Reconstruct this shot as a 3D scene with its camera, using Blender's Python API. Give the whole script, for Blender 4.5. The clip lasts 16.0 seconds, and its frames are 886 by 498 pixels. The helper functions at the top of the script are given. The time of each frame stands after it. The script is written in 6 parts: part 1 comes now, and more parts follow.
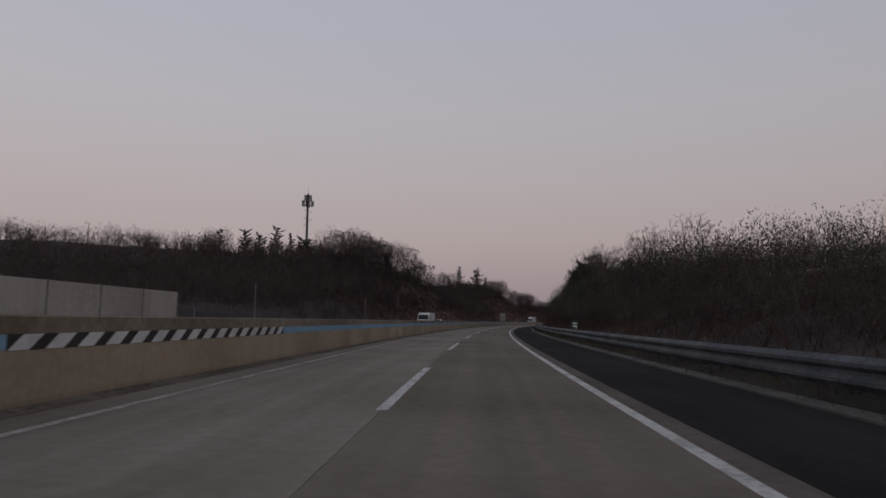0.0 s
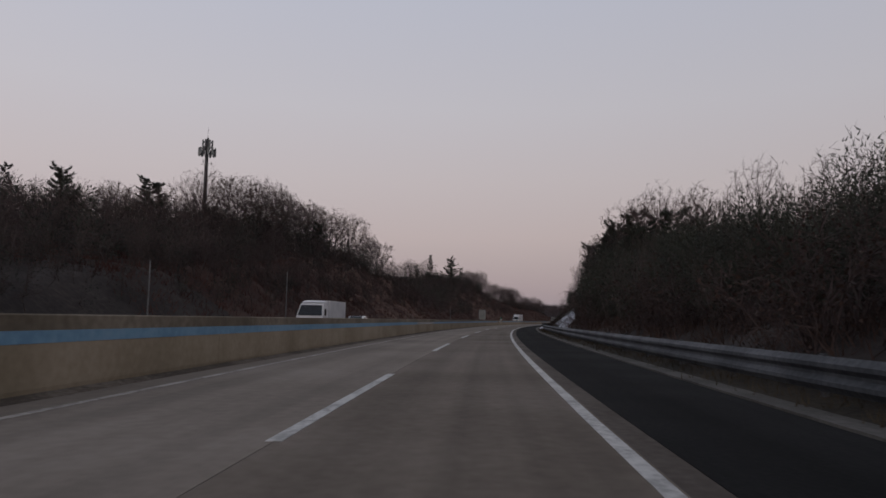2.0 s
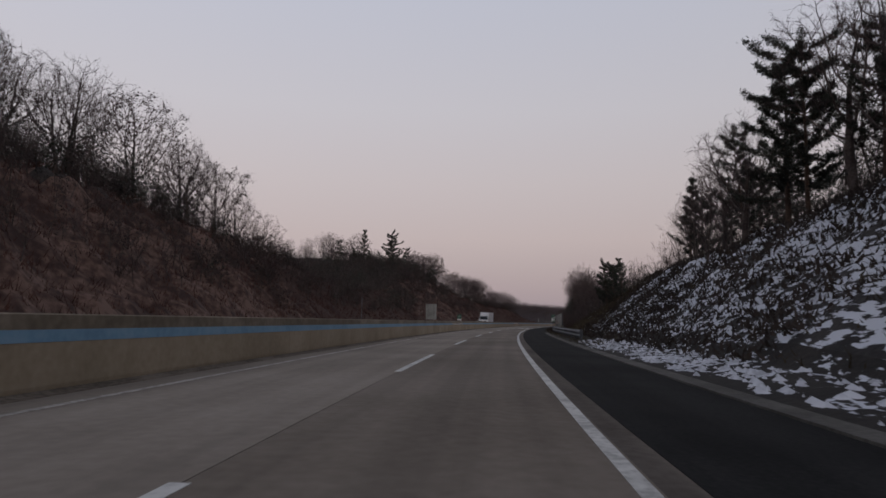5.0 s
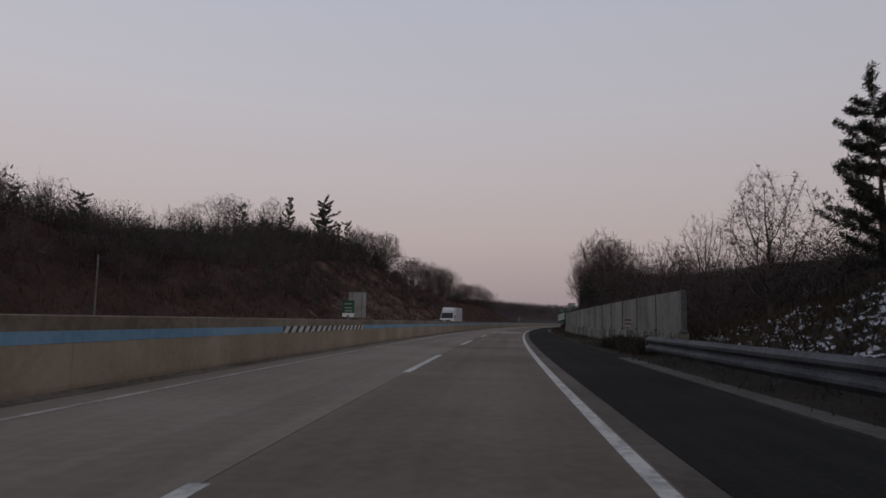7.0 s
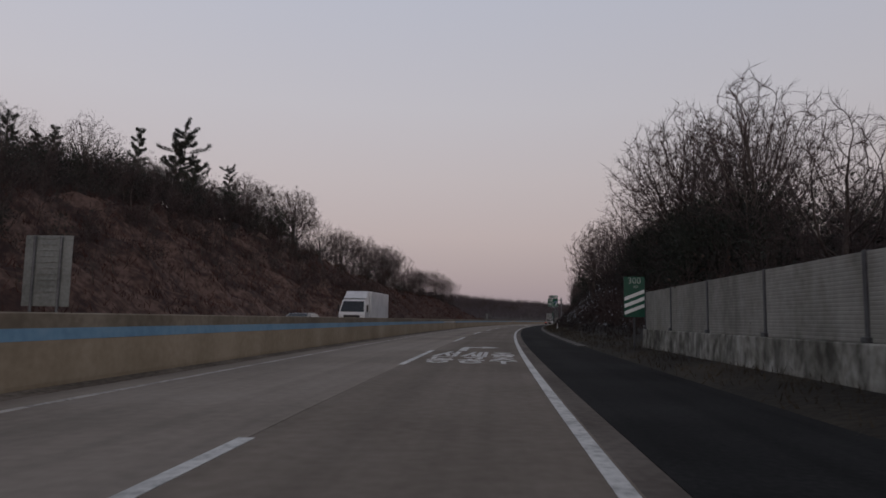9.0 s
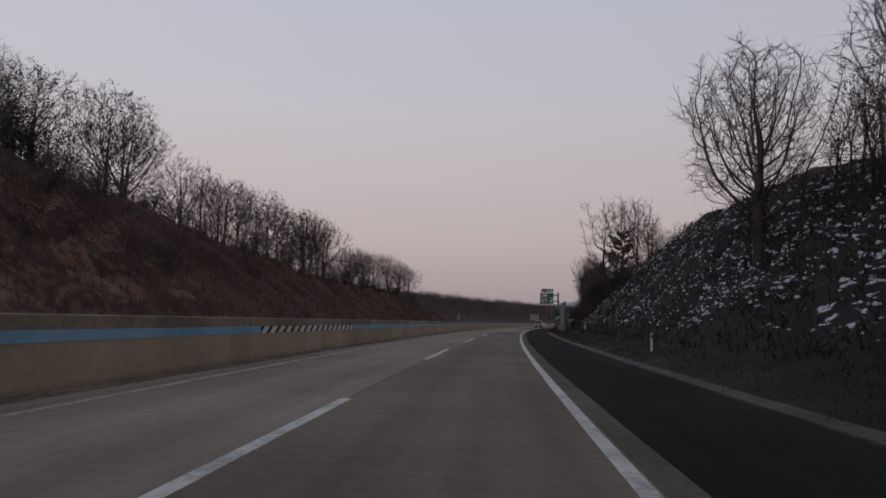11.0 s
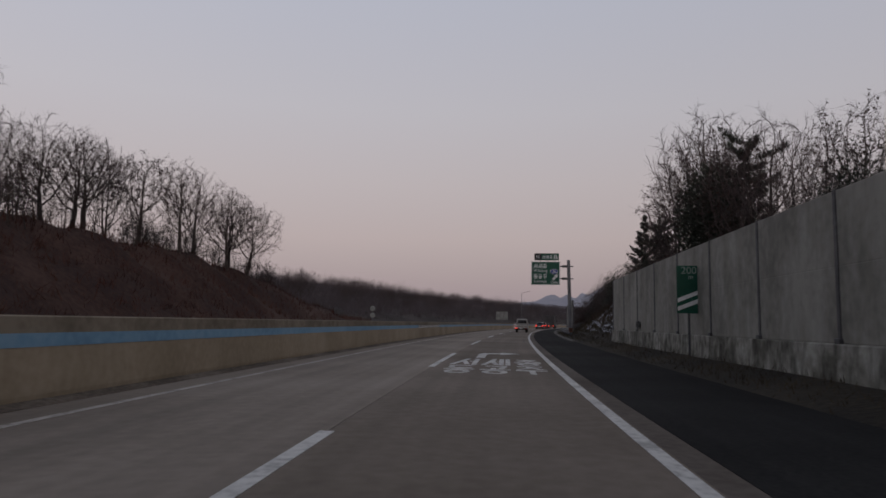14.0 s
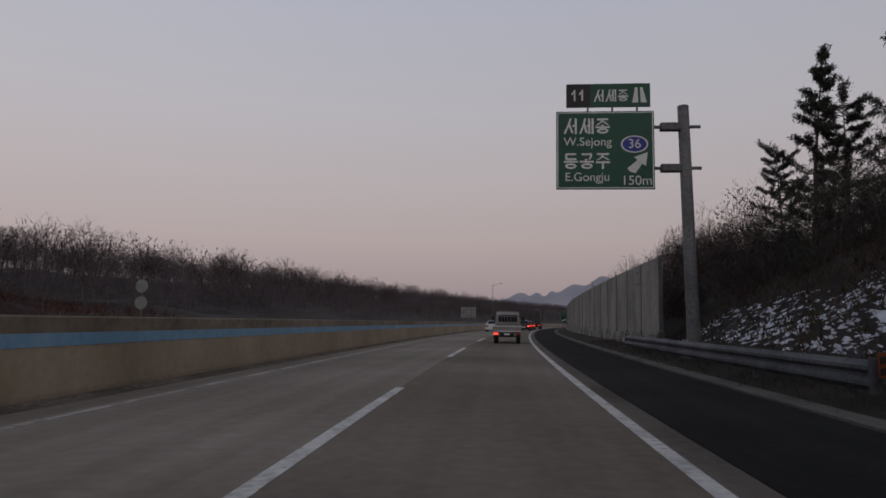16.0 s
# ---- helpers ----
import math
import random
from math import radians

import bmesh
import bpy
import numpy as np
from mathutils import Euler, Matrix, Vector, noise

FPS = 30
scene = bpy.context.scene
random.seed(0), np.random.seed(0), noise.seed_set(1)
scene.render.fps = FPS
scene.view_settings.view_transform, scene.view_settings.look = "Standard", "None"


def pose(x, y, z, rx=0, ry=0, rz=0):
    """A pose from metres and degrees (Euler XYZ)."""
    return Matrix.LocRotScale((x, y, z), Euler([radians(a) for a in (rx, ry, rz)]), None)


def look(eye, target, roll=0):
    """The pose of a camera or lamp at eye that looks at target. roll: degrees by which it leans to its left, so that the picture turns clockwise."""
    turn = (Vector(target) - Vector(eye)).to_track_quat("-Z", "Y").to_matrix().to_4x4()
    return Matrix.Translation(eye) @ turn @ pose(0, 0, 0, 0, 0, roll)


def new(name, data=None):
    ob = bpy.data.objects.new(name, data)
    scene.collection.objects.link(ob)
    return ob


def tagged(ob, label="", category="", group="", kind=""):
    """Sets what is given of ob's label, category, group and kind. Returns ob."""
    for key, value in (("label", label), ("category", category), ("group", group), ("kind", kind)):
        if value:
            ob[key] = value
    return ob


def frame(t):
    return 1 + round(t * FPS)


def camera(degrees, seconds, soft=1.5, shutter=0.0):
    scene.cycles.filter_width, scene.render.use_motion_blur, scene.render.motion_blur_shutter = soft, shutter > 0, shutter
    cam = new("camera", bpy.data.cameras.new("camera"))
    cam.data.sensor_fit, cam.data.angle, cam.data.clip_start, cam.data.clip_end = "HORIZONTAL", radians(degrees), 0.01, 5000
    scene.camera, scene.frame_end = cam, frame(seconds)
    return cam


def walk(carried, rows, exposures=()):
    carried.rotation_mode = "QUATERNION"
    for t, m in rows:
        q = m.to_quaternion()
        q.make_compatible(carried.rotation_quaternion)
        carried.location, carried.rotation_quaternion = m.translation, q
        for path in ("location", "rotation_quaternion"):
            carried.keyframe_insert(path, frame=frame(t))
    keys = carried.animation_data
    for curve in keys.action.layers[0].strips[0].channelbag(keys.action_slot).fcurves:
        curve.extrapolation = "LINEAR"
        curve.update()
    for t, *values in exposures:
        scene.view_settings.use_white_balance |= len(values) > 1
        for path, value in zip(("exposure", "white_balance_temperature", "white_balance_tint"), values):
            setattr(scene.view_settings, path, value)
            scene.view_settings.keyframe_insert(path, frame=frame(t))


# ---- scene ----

# ---------------------------------------------------------------- road line
# Plan in road terms: s metres along the road, d metres to the right of the dashed lane line, z up.
KNOT_S = np.array([-20, 80, 170, 260, 350, 450, 620, 900, 1000])
KNOT_K = np.array([0.641, 0.772, 0.766, 0.719, 0.722, 0.837, 0.856, 0.856, 0.0]) / 1000
ROAD_S = np.arange(-200, 3001, 1.0)
_k = np.interp(ROAD_S, KNOT_S, KNOT_K)
ROAD_H = np.concatenate([[0], np.cumsum((_k[1:] + _k[:-1]) / 2)])
ROAD_H -= np.interp(0, ROAD_S, ROAD_H)
ROAD_X = np.concatenate([[0], np.cumsum((np.sin(ROAD_H[1:]) + np.sin(ROAD_H[:-1])) / 2)])
ROAD_Y = np.concatenate([[0], np.cumsum((np.cos(ROAD_H[1:]) + np.cos(ROAD_H[:-1])) / 2)])
ROAD_X -= np.interp(0, ROAD_S, ROAD_X)
ROAD_Y -= np.interp(0, ROAD_S, ROAD_Y)


def heading(s):
    return float(np.interp(s, ROAD_S, ROAD_H))


def R(s, d, z=0.0):
    """World place of a road place."""
    h = heading(s)
    return Vector((float(np.interp(s, ROAD_S, ROAD_X)) + d * math.cos(h),
                   float(np.interp(s, ROAD_S, ROAD_Y)) - d * math.sin(h), z))


def RR(s, d, z):
    """The same for arrays: an n x 3 array."""
    s, d, z = np.broadcast_arrays(np.asarray(s, float), np.asarray(d, float), np.asarray(z, float))
    h = np.interp(s, ROAD_S, ROAD_H)
    return np.stack([np.interp(s, ROAD_S, ROAD_X) + d * np.cos(h), np.interp(s, ROAD_S, ROAD_Y) - d * np.sin(h), z], -1)


def M(s, d, z=0.0, turn=0.0):
    """Frame at a road place: x to the right, y along the road; turn in degrees to the left."""
    return Matrix.Translation(R(s, d, z)) @ Matrix.Rotation(radians(turn) - heading(s), 4, "Z")


# ---------------------------------------------------------------- camera
EYE_HEIGHT = 1.2437
# seconds, s, d, yaw to the left of the road, pitch, roll (degrees)
PATH = [
    (0.0, -9.496, 1.265, 2.548, 6.046, -0.884),
    (0.5, 6.262, 1.543, 2.641, 5.942, -0.883),
    (1.0, 21.987, 1.782, 2.832, 5.921, -0.879),
    (1.5, 37.638, 1.943, 3.005, 5.929, -0.884),
    (2.0, 53.156, 2.070, 3.177, 5.954, -0.906),
    (2.5, 68.647, 2.187, 3.345, 5.960, -0.946),
    (3.0, 83.983, 2.288, 3.374, 5.989, -0.983),
    (3.5, 99.056, 2.384, 3.446, 5.978, -1.044),
    (4.0, 113.938, 2.390, 3.700, 5.945, -1.123),
    (4.5, 128.633, 2.340, 3.842, 6.029, -1.160),
    (7.0, 203.512, 2.188, 4.370, 6.078, -1.031),
    (7.5, 218.028, 2.244, 4.215, 6.060, -0.993),
    (8.0, 232.581, 2.332, 4.067, 6.028, -0.976),
    (8.5, 247.174, 2.433, 3.959, 5.937, -1.000),
    (9.0, 261.662, 2.469, 3.984, 5.899, -1.032),
    (9.5, 275.960, 2.469, 4.056, 5.982, -1.006),
    (12.0, 345.578, 2.161, 4.380, 6.054, -1.222),
    (12.5, 359.492, 2.079, 4.355, 6.042, -1.157),
    (13.0, 373.385, 2.019, 4.349, 6.090, -1.089),
    (13.5, 387.203, 1.946, 4.371, 6.115, -1.057),
    (14.0, 400.912, 1.880, 4.418, 6.166, -1.060),
    (14.5, 414.804, 1.834, 4.437, 6.144, -1.091),
    (15.0, 428.604, 1.785, 4.467, 6.118, -1.122),
    (15.5, 442.302, 1.761, 4.392, 6.112, -1.061),
    (16.0, 455.811, 1.782, 4.296, 6.115, -0.957),
]


def eye(s, d, yaw, pitch, roll):
    a, p, r = radians(yaw) - heading(s), radians(pitch), radians(roll)
    fw = Vector((-math.sin(a) * math.cos(p), math.cos(a) * math.cos(p), math.sin(p)))
    rt = Vector((math.cos(a), math.sin(a), 0))
    up = rt.cross(fw)
    rt, up = math.cos(r) * rt - math.sin(r) * up, math.sin(r) * rt + math.cos(r) * up
    m = Matrix((rt, up, -fw)).transposed().to_4x4()
    m.translation = R(s, d, EYE_HEIGHT)
    return m


cam = camera(66.458, 16.0, soft=1.6, shutter=0.06)
walk(cam, [(r[0], eye(*r[1:])) for r in PATH],
     exposures=[(0, -.25), (3.5, .12), (5, .08), (7, -.09), (8.2, -.12), (9.5, .05), (12.5, .02), (16, -.15)])

# ---------------------------------------------------------------- dusk sky and light
world = bpy.data.worlds.new("dusk_sky")
scene.world = world
world.use_nodes = True
wn, wl = world.node_tree.nodes, world.node_tree.links
wn.clear()
w_out = wn.new("ShaderNodeOutputWorld")
w_bg = wn.new("ShaderNodeBackground")
w_co = wn.new("ShaderNodeTexCoord")
w_sep = wn.new("ShaderNodeSeparateXYZ")
w_ramp = wn.new("ShaderNodeValToRGB")
w_sky = wn.new("ShaderNodeTexSky")
w_sky.sky_type = "NISHITA"
w_sky.sun_disc = False
w_sky.sun_elevation, w_sky.sun_rotation = radians(1.0), radians(200)
w_mul = wn.new("ShaderNodeMix")
w_mul.data_type, w_mul.blend_type = "RGBA", "ADD"
w_mul.inputs[0].default_value = 0.02
# colours of the dusk sky opposite the sunset, by height above the horizon (z of the direction)
stops = [(0.0, (0.302, 0.258, 0.285)), (0.05, (0.367, 0.307, 0.330)), (0.12, (0.458, 0.384, 0.395)),
         (0.20, (0.488, 0.433, 0.450)), (0.30, (0.493, 0.471, 0.510)), (0.45, (0.458, 0.468, 0.545)),
         (0.70, (0.252, 0.271, 0.335)), (1.0, (0.151, 0.167, 0.215))]
ramp = w_ramp.color_ramp
ramp.elements[0].position, ramp.elements[0].color = stops[0][0], (*stops[0][1], 1)
ramp.elements[1].position, ramp.elements[1].color = stops[-1][0], (*stops[-1][1], 1)
for where, col in stops[1:-1]:
    ramp.elements.new(where).color = (*col, 1)
wl.new(w_co.outputs["Generated"], w_sep.inputs[0])
wl.new(w_sep.outputs["Z"], w_ramp.inputs[0])
wl.new(w_ramp.outputs[0], w_mul.inputs[6])
wl.new(w_sky.outputs[0], w_mul.inputs[7])
w_side = wn.new("ShaderNodeMath")
w_side.operation = "MULTIPLY_ADD"
w_side.inputs[1].default_value, w_side.inputs[2].default_value = -0.12, 1.01
wl.new(w_sep.outputs["X"], w_side.inputs[0])
w_grade = wn.new("ShaderNodeVectorMath")
w_grade.operation = "SCALE"
wl.new(w_mul.outputs[2], w_grade.inputs[0])
wl.new(w_side.outputs[0], w_grade.inputs["Scale"])
wl.new(w_grade.outputs[0], w_bg.inputs[0])
w_bg.inputs[1].default_value = 1.0
wl.new(w_bg.outputs[0], w_out.inputs[0])

sun_data = bpy.data.lights.new("sun", "SUN")
sun_data.energy, sun_data.angle, sun_data.color = 0.25, radians(25), (1.0, 0.86, 0.76)
sun = new("sun", sun_data)
sun.matrix_world = look((0, 0, 100), (20, 160, 60))

# ---------------------------------------------------------------- materials
MATS = {}


def material(name, low, mid, high, rough=0.85, fine=8.0, broad=0.25, bump=0.3, metal=0.0, grain=0.35, spec=0.3, vary=0.0):
    """Procedural surface: three tones mixed by a broad and a fine noise, with fine relief."""
    m = bpy.data.materials.new(name)
    m.use_nodes = True
    n, l = m.node_tree.nodes, m.node_tree.links
    b = n["Principled BSDF"]
    b.inputs["Roughness"].default_value, b.inputs["Metallic"].default_value = rough, metal
    b.inputs["Specular IOR Level"].default_value = spec
    co = n.new("ShaderNodeTexCoord")
    n1, n2 = n.new("ShaderNodeTexNoise"), n.new("ShaderNodeTexNoise")
    n1.inputs["Scale"].default_value, n1.inputs["Detail"].default_value = broad, 4
    n2.inputs["Scale"].default_value, n2.inputs["Detail"].default_value = fine, 5
    l.new(co.outputs["Object"], n1.inputs["Vector"])
    l.new(co.outputs["Object"], n2.inputs["Vector"])
    r = n.new("ShaderNodeValToRGB")
    r.color_ramp.elements[0].position, r.color_ramp.elements[0].color = 0.33, (*low, 1)
    r.color_ramp.elements[1].position, r.color_ramp.elements[1].color = 0.67, (*high, 1)
    r.color_ramp.elements.new(0.5).color = (*mid, 1)
    mix = n.new("ShaderNodeMath")
    mix.operation = "MULTIPLY_ADD"
    sub = n.new("ShaderNodeMath")
    sub.operation = "SUBTRACT"
    l.new(n2.outputs["Fac"], sub.inputs[0])
    sub.inputs[1].default_value = 0.5
    l.new(sub.outputs[0], mix.inputs[0])
    mix.inputs[1].default_value = grain * 2
    l.new(n1.outputs["Fac"], mix.inputs[2])
    last = mix
    if vary:
        info = n.new("ShaderNodeObjectInfo")
        mv = n.new("ShaderNodeMath")
        mv.operation = "MULTIPLY_ADD"
        l.new(info.outputs["Random"], mv.inputs[0])
        mv.inputs[1].default_value = vary
        l.new(mix.outputs[0], mv.inputs[2])
        sb = n.new("ShaderNodeMath")
        sb.operation = "SUBTRACT"
        l.new(mv.outputs[0], sb.inputs[0])
        sb.inputs[1].default_value = vary / 2
        last = sb
    l.new(last.outputs[0], r.inputs[0])
    l.new(r.outputs[0], b.inputs["Base Color"])
    if bump:
        bp = n.new("ShaderNodeBump")
        bp.inputs["Strength"].default_value, bp.inputs["Distance"].default_value = bump, 0.03
        l.new(n2.outputs["Fac"], bp.inputs["Height"])
        l.new(bp.outputs[0], b.inputs["Normal"])
    MATS[name] = m
    return m


def glow(name, colour, strength):
    m = bpy.data.materials.new(name)
    m.use_nodes = True
    b = m.node_tree.nodes["Principled BSDF"]
    b.inputs["Base Color"].default_value = (*colour, 1)
    b.inputs["Emission Color"].default_value = (*colour, 1)
    b.inputs["Emission Strength"].default_value = strength
    return m


def snowy(name, bare_low, bare_high, cover, scale, turn):
    """Ground with snow lying in patches between tufts."""
    m = material(name, bare_low, [(a + c) / 2 for a, c in zip(bare_low, bare_high)], bare_high, 0.9, 6, 0.6, 0.6)
    n, l = m.node_tree.nodes, m.node_tree.links
    b = n["Principled BSDF"]
    old = b.inputs["Base Color"].links[0].from_socket
    co = n.new("ShaderNodeTexCoord")
    mp = n.new("ShaderNodeMapping")
    mp.vector_type = "TEXTURE"
    mp.inputs["Rotation"].default_value = (0, 0, -turn)
    mp.inputs["Scale"].default_value = (1, 2.3, .8)
    t = n.new("ShaderNodeTexNoise")
    t.inputs["Scale"].default_value, t.inputs["Detail"].default_value, t.inputs["Roughness"].default_value = scale, 4, 0.55
    t2 = n.new("ShaderNodeTexNoise")
    t2.inputs["Scale"].default_value, t2.inputs["Detail"].default_value = scale * 0.14, 3
    add = n.new("ShaderNodeMath")
    add.operation = "MULTIPLY_ADD"
    r = n.new("ShaderNodeValToRGB")
    r.color_ramp.elements[0].position, r.color_ramp.elements[1].position = 1 - cover - 0.02, 1 - cover + 0.02
    mx = n.new("ShaderNodeMix")
    mx.data_type = "RGBA"
    mx.inputs[7].default_value = (0.62, 0.64, 0.70, 1)
    l.new(co.outputs["Object"], mp.inputs[0])
    l.new(mp.outputs[0], t.inputs["Vector"])
    l.new(mp.outputs[0], t2.inputs["Vector"])
    l.new(t2.outputs["Fac"], add.inputs[0])
    add.inputs[1].default_value = 0.5
    half = n.new("ShaderNodeMath")
    half.operation = "MULTIPLY_ADD"
    half.inputs[1].default_value, half.inputs[2].default_value = 1.0, -0.25
    l.new(t.outputs["Fac"], half.inputs[0])
    l.new(half.outputs[0], add.inputs[2])
    # the snow thins out towards the edge of its field
    edge = n.new("ShaderNodeAttribute")
    edge.attribute_name = "drift"
    thin = n.new("ShaderNodeMath")
    thin.operation = "MULTIPLY_ADD"
    thin.inputs[1].default_value = 0.32
    l.new(edge.outputs["Fac"], thin.inputs[0])
    l.new(add.outputs[0], thin.inputs[2])
    l.new(thin.outputs[0], r.inputs[0])
    l.new(r.outputs[0], mx.inputs[0])
    l.new(old, mx.inputs[6])
    l.new(mx.outputs[2], b.inputs["Base Color"])
    return m


def paving(name, low, mid, high, track=0.0, **kw):
    """Road surface: stretched stains and darker wheel tracks laid down by tyres along the road."""
    m = material(name, low, mid, high, **kw)
    n, l = m.node_tree.nodes, m.node_tree.links
    b = n["Principled BSDF"]
    old = b.inputs["Base Color"].links[0].from_socket
    uv = n.new("ShaderNodeTexCoord")
    mp = n.new("ShaderNodeMapping")
    mp.inputs["Scale"].default_value = (1.5, 0.022, 1)
    t = n.new("ShaderNodeTexNoise")
    t.inputs["Scale"].default_value, t.inputs["Detail"].default_value = 1.0, 5
    r = n.new("ShaderNodeValToRGB")
    r.color_ramp.elements[0].position, r.color_ramp.elements[0].color = 0.35, (1 - track, 1 - track, 1 - track, 1)
    r.color_ramp.elements[1].position, r.color_ramp.elements[1].color = 0.65, (1, 1, 1, 1)
    mx = n.new("ShaderNodeMix")
    mx.data_type, mx.blend_type = "RGBA", "MULTIPLY"
    mx.inputs[0].default_value = 1.0
    l.new(uv.outputs["UV"], mp.inputs[0])
    l.new(mp.outputs[0], t.inputs["Vector"])
    l.new(t.outputs["Fac"], r.inputs[0])
    l.new(old, mx.inputs[6])
    l.new(r.outputs[0], mx.inputs[7])
    l.new(mx.outputs[2], b.inputs["Base Color"])
    return m


def streaked(m, dark, across=1.4, down=.10, lo=.36, hi=.60):
    """Rain streaks and grime running down an upright surface."""
    n, l = m.node_tree.nodes, m.node_tree.links
    b = n["Principled BSDF"]
    old = b.inputs["Base Color"].links[0].from_socket
    co = n.new("ShaderNodeTexCoord")
    mp = n.new("ShaderNodeMapping")
    mp.inputs["Scale"].default_value = (across, across, down * across * 3)
    t = n.new("ShaderNodeTexNoise")
    t.inputs["Scale"].default_value, t.inputs["Detail"].default_value, t.inputs["Roughness"].default_value = 1.0, 6, 0.6
    r = n.new("ShaderNodeValToRGB")
    r.color_ramp.elements[0].position, r.color_ramp.elements[0].color = lo, (dark, dark, dark * .97, 1)
    r.color_ramp.elements[1].position, r.color_ramp.elements[1].color = hi, (1, 1, 1, 1)
    mx = n.new("ShaderNodeMix")
    mx.data_type, mx.blend_type = "RGBA", "MULTIPLY"
    mx.inputs[0].default_value = 1.0
    l.new(co.outputs["Object"], mp.inputs[0])
    l.new(mp.outputs[0], t.inputs["Vector"])
    l.new(t.outputs["Fac"], r.inputs[0])
    l.new(old, mx.inputs[6])
    l.new(r.outputs[0], mx.inputs[7])
    l.new(mx.outputs[2], b.inputs["Base Color"])


concrete_road = paving("worn_concrete_road", (0.230, 0.195, 0.162), (0.278, 0.237, 0.199), (0.325, 0.279, 0.237), track=0.22, rough=0.9, fine=5, broad=0.18, bump=0.15, grain=0.22, spec=0.12)
driven_road = paving("driven_concrete_road", (0.165, 0.136, 0.110), (0.207, 0.173, 0.141), (0.249, 0.210, 0.175), track=0.22, rough=0.9, fine=5, broad=0.18, bump=0.15, grain=0.22, spec=0.12)
edge_strip = paving("dirty_concrete_strip", (0.105, 0.088, 0.075), (0.140, 0.118, 0.101), (0.175, 0.149, 0.129), track=0.30, rough=0.92, fine=7, broad=0.3, bump=0.2, grain=0.3, spec=0.1)
asphalt = paving("dark_asphalt", (0.0195, 0.0195, 0.0195), (0.0255, 0.0255, 0.0255), (0.035, 0.035, 0.0345), track=0.3, rough=0.95, fine=14, broad=0.25, bump=0.25, spec=0.06)
paint_white = material("worn_white_road_paint", (0.340, 0.335, 0.318), (0.520, 0.512, 0.489), (0.620, 0.611, 0.580), 0.6, 9, 1.2, 0.15, grain=0.5)
barrier_conc = material("weathered_barrier_concrete", (0.319, 0.251, 0.173), (0.381, 0.303, 0.213), (0.437, 0.352, 0.254), 0.9, 7, 0.35, 0.2, grain=0.25)
barrier_top = material("grimy_barrier_top", (0.190, 0.152, 0.112), (0.245, 0.200, 0.150), (0.310, 0.258, 0.196), 0.92, 5, 0.25, 0.25, grain=0.35)
gutter_dirt = material("gutter_grit", (0.084, 0.067, 0.053), (0.133, 0.109, 0.087), (0.196, 0.164, 0.133), 0.95, 9, 0.5, 0.4, grain=0.5)
kerb_conc = material("gutter_concrete", (0.064, 0.060, 0.053), (0.094, 0.088, 0.079), (0.128, 0.120, 0.109), 0.9, 9, 0.6, 0.3)
kerb_pale = material("pale_precast_posts", (0.22, 0.20, 0.175), (0.28, 0.255, 0.225), (0.34, 0.31, 0.275), 0.9, 6, 0.6, 0.2)
blue_paint = material("faded_blue_paint", (0.160, 0.300, 0.430), (0.195, 0.350, 0.485), (0.235, 0.385, 0.510), 0.6, 6, 0.5, 0.1)
black_paint = material("dull_black_paint", (0.018, 0.015, 0.014), (0.024, 0.020, 0.018), (0.035, 0.030, 0.026), 0.6, 8, 0.8, 0.1)
stripe_white = material("reflective_white_paint", (0.52, 0.51, 0.48), (0.62, 0.61, 0.58), (0.70, 0.69, 0.66), 0.5, 8, 0.8, 0.1)
galv = material("galvanised_steel", (0.12, 0.12, 0.125), (0.165, 0.165, 0.17), (0.22, 0.22, 0.225), 0.65, 10, 0.6, 0.1, metal=0.35)
galv_rail = material("dull_rail_steel", (0.055, 0.060, 0.068), (0.088, 0.094, 0.104), (0.13, 0.137, 0.15), 0.7, 10, 0.6, 0.1, metal=0.3)
galv_dark = material("weathered_steel_post", (0.07, 0.07, 0.075), (0.10, 0.10, 0.105), (0.14, 0.14, 0.14), 0.6, 9, 0.8, 0.1, metal=0.4)
panel_mat = material("grey_noise_panel", (0.226, 0.217, 0.196), (0.283, 0.272, 0.245), (0.334, 0.322, 0.291), 0.85, 4, 0.35, 0.25, vary=0.12)
panel_light = material("pale_noise_panel", (0.46, 0.42, 0.375), (0.54, 0.50, 0.45), (0.60, 0.56, 0.51), 0.85, 4, 0.3, 0.2, vary=0.1)
wall_base = material("stained_wall_concrete", (0.127, 0.122, 0.101), (0.247, 0.239, 0.207), (0.381, 0.370, 0.332), 0.9, 3.5, 0.45, 0.35, grain=0.4)
streaked(barrier_conc, .86, .5, .2)
streaked(barrier_top, .72, .6, .3)
streaked(panel_mat, .72, 1.2)
streaked(panel_light, .84, 1.0)
streaked(wall_base, .38, 2.4, .12, .38, .58)
litter = material("leaf_litter", (0.023, 0.0175, 0.0155), (0.037, 0.029, 0.0255), (0.057, 0.045, 0.039), 0.95, 3, 0.12, 0.8)
verge_mat = material("winter_verge", (0.013, 0.011, 0.008), (0.022, 0.018, 0.012), (0.039, 0.031, 0.021), 0.95, 7, 0.3, 0.8)
slope_mat = material("russet_dry_slope", (0.034, 0.016, 0.013), (0.053, 0.027, 0.020), (0.076, 0.041, 0.031), 0.95, 3, 0.15, 0.9)
rock_mat = material("earthy_cut_rock", (0.040, 0.021, 0.017), (0.081, 0.046, 0.035), (0.154, 0.095, 0.073), 0.95, 1.6, 0.22, 1.0, grain=0.5)
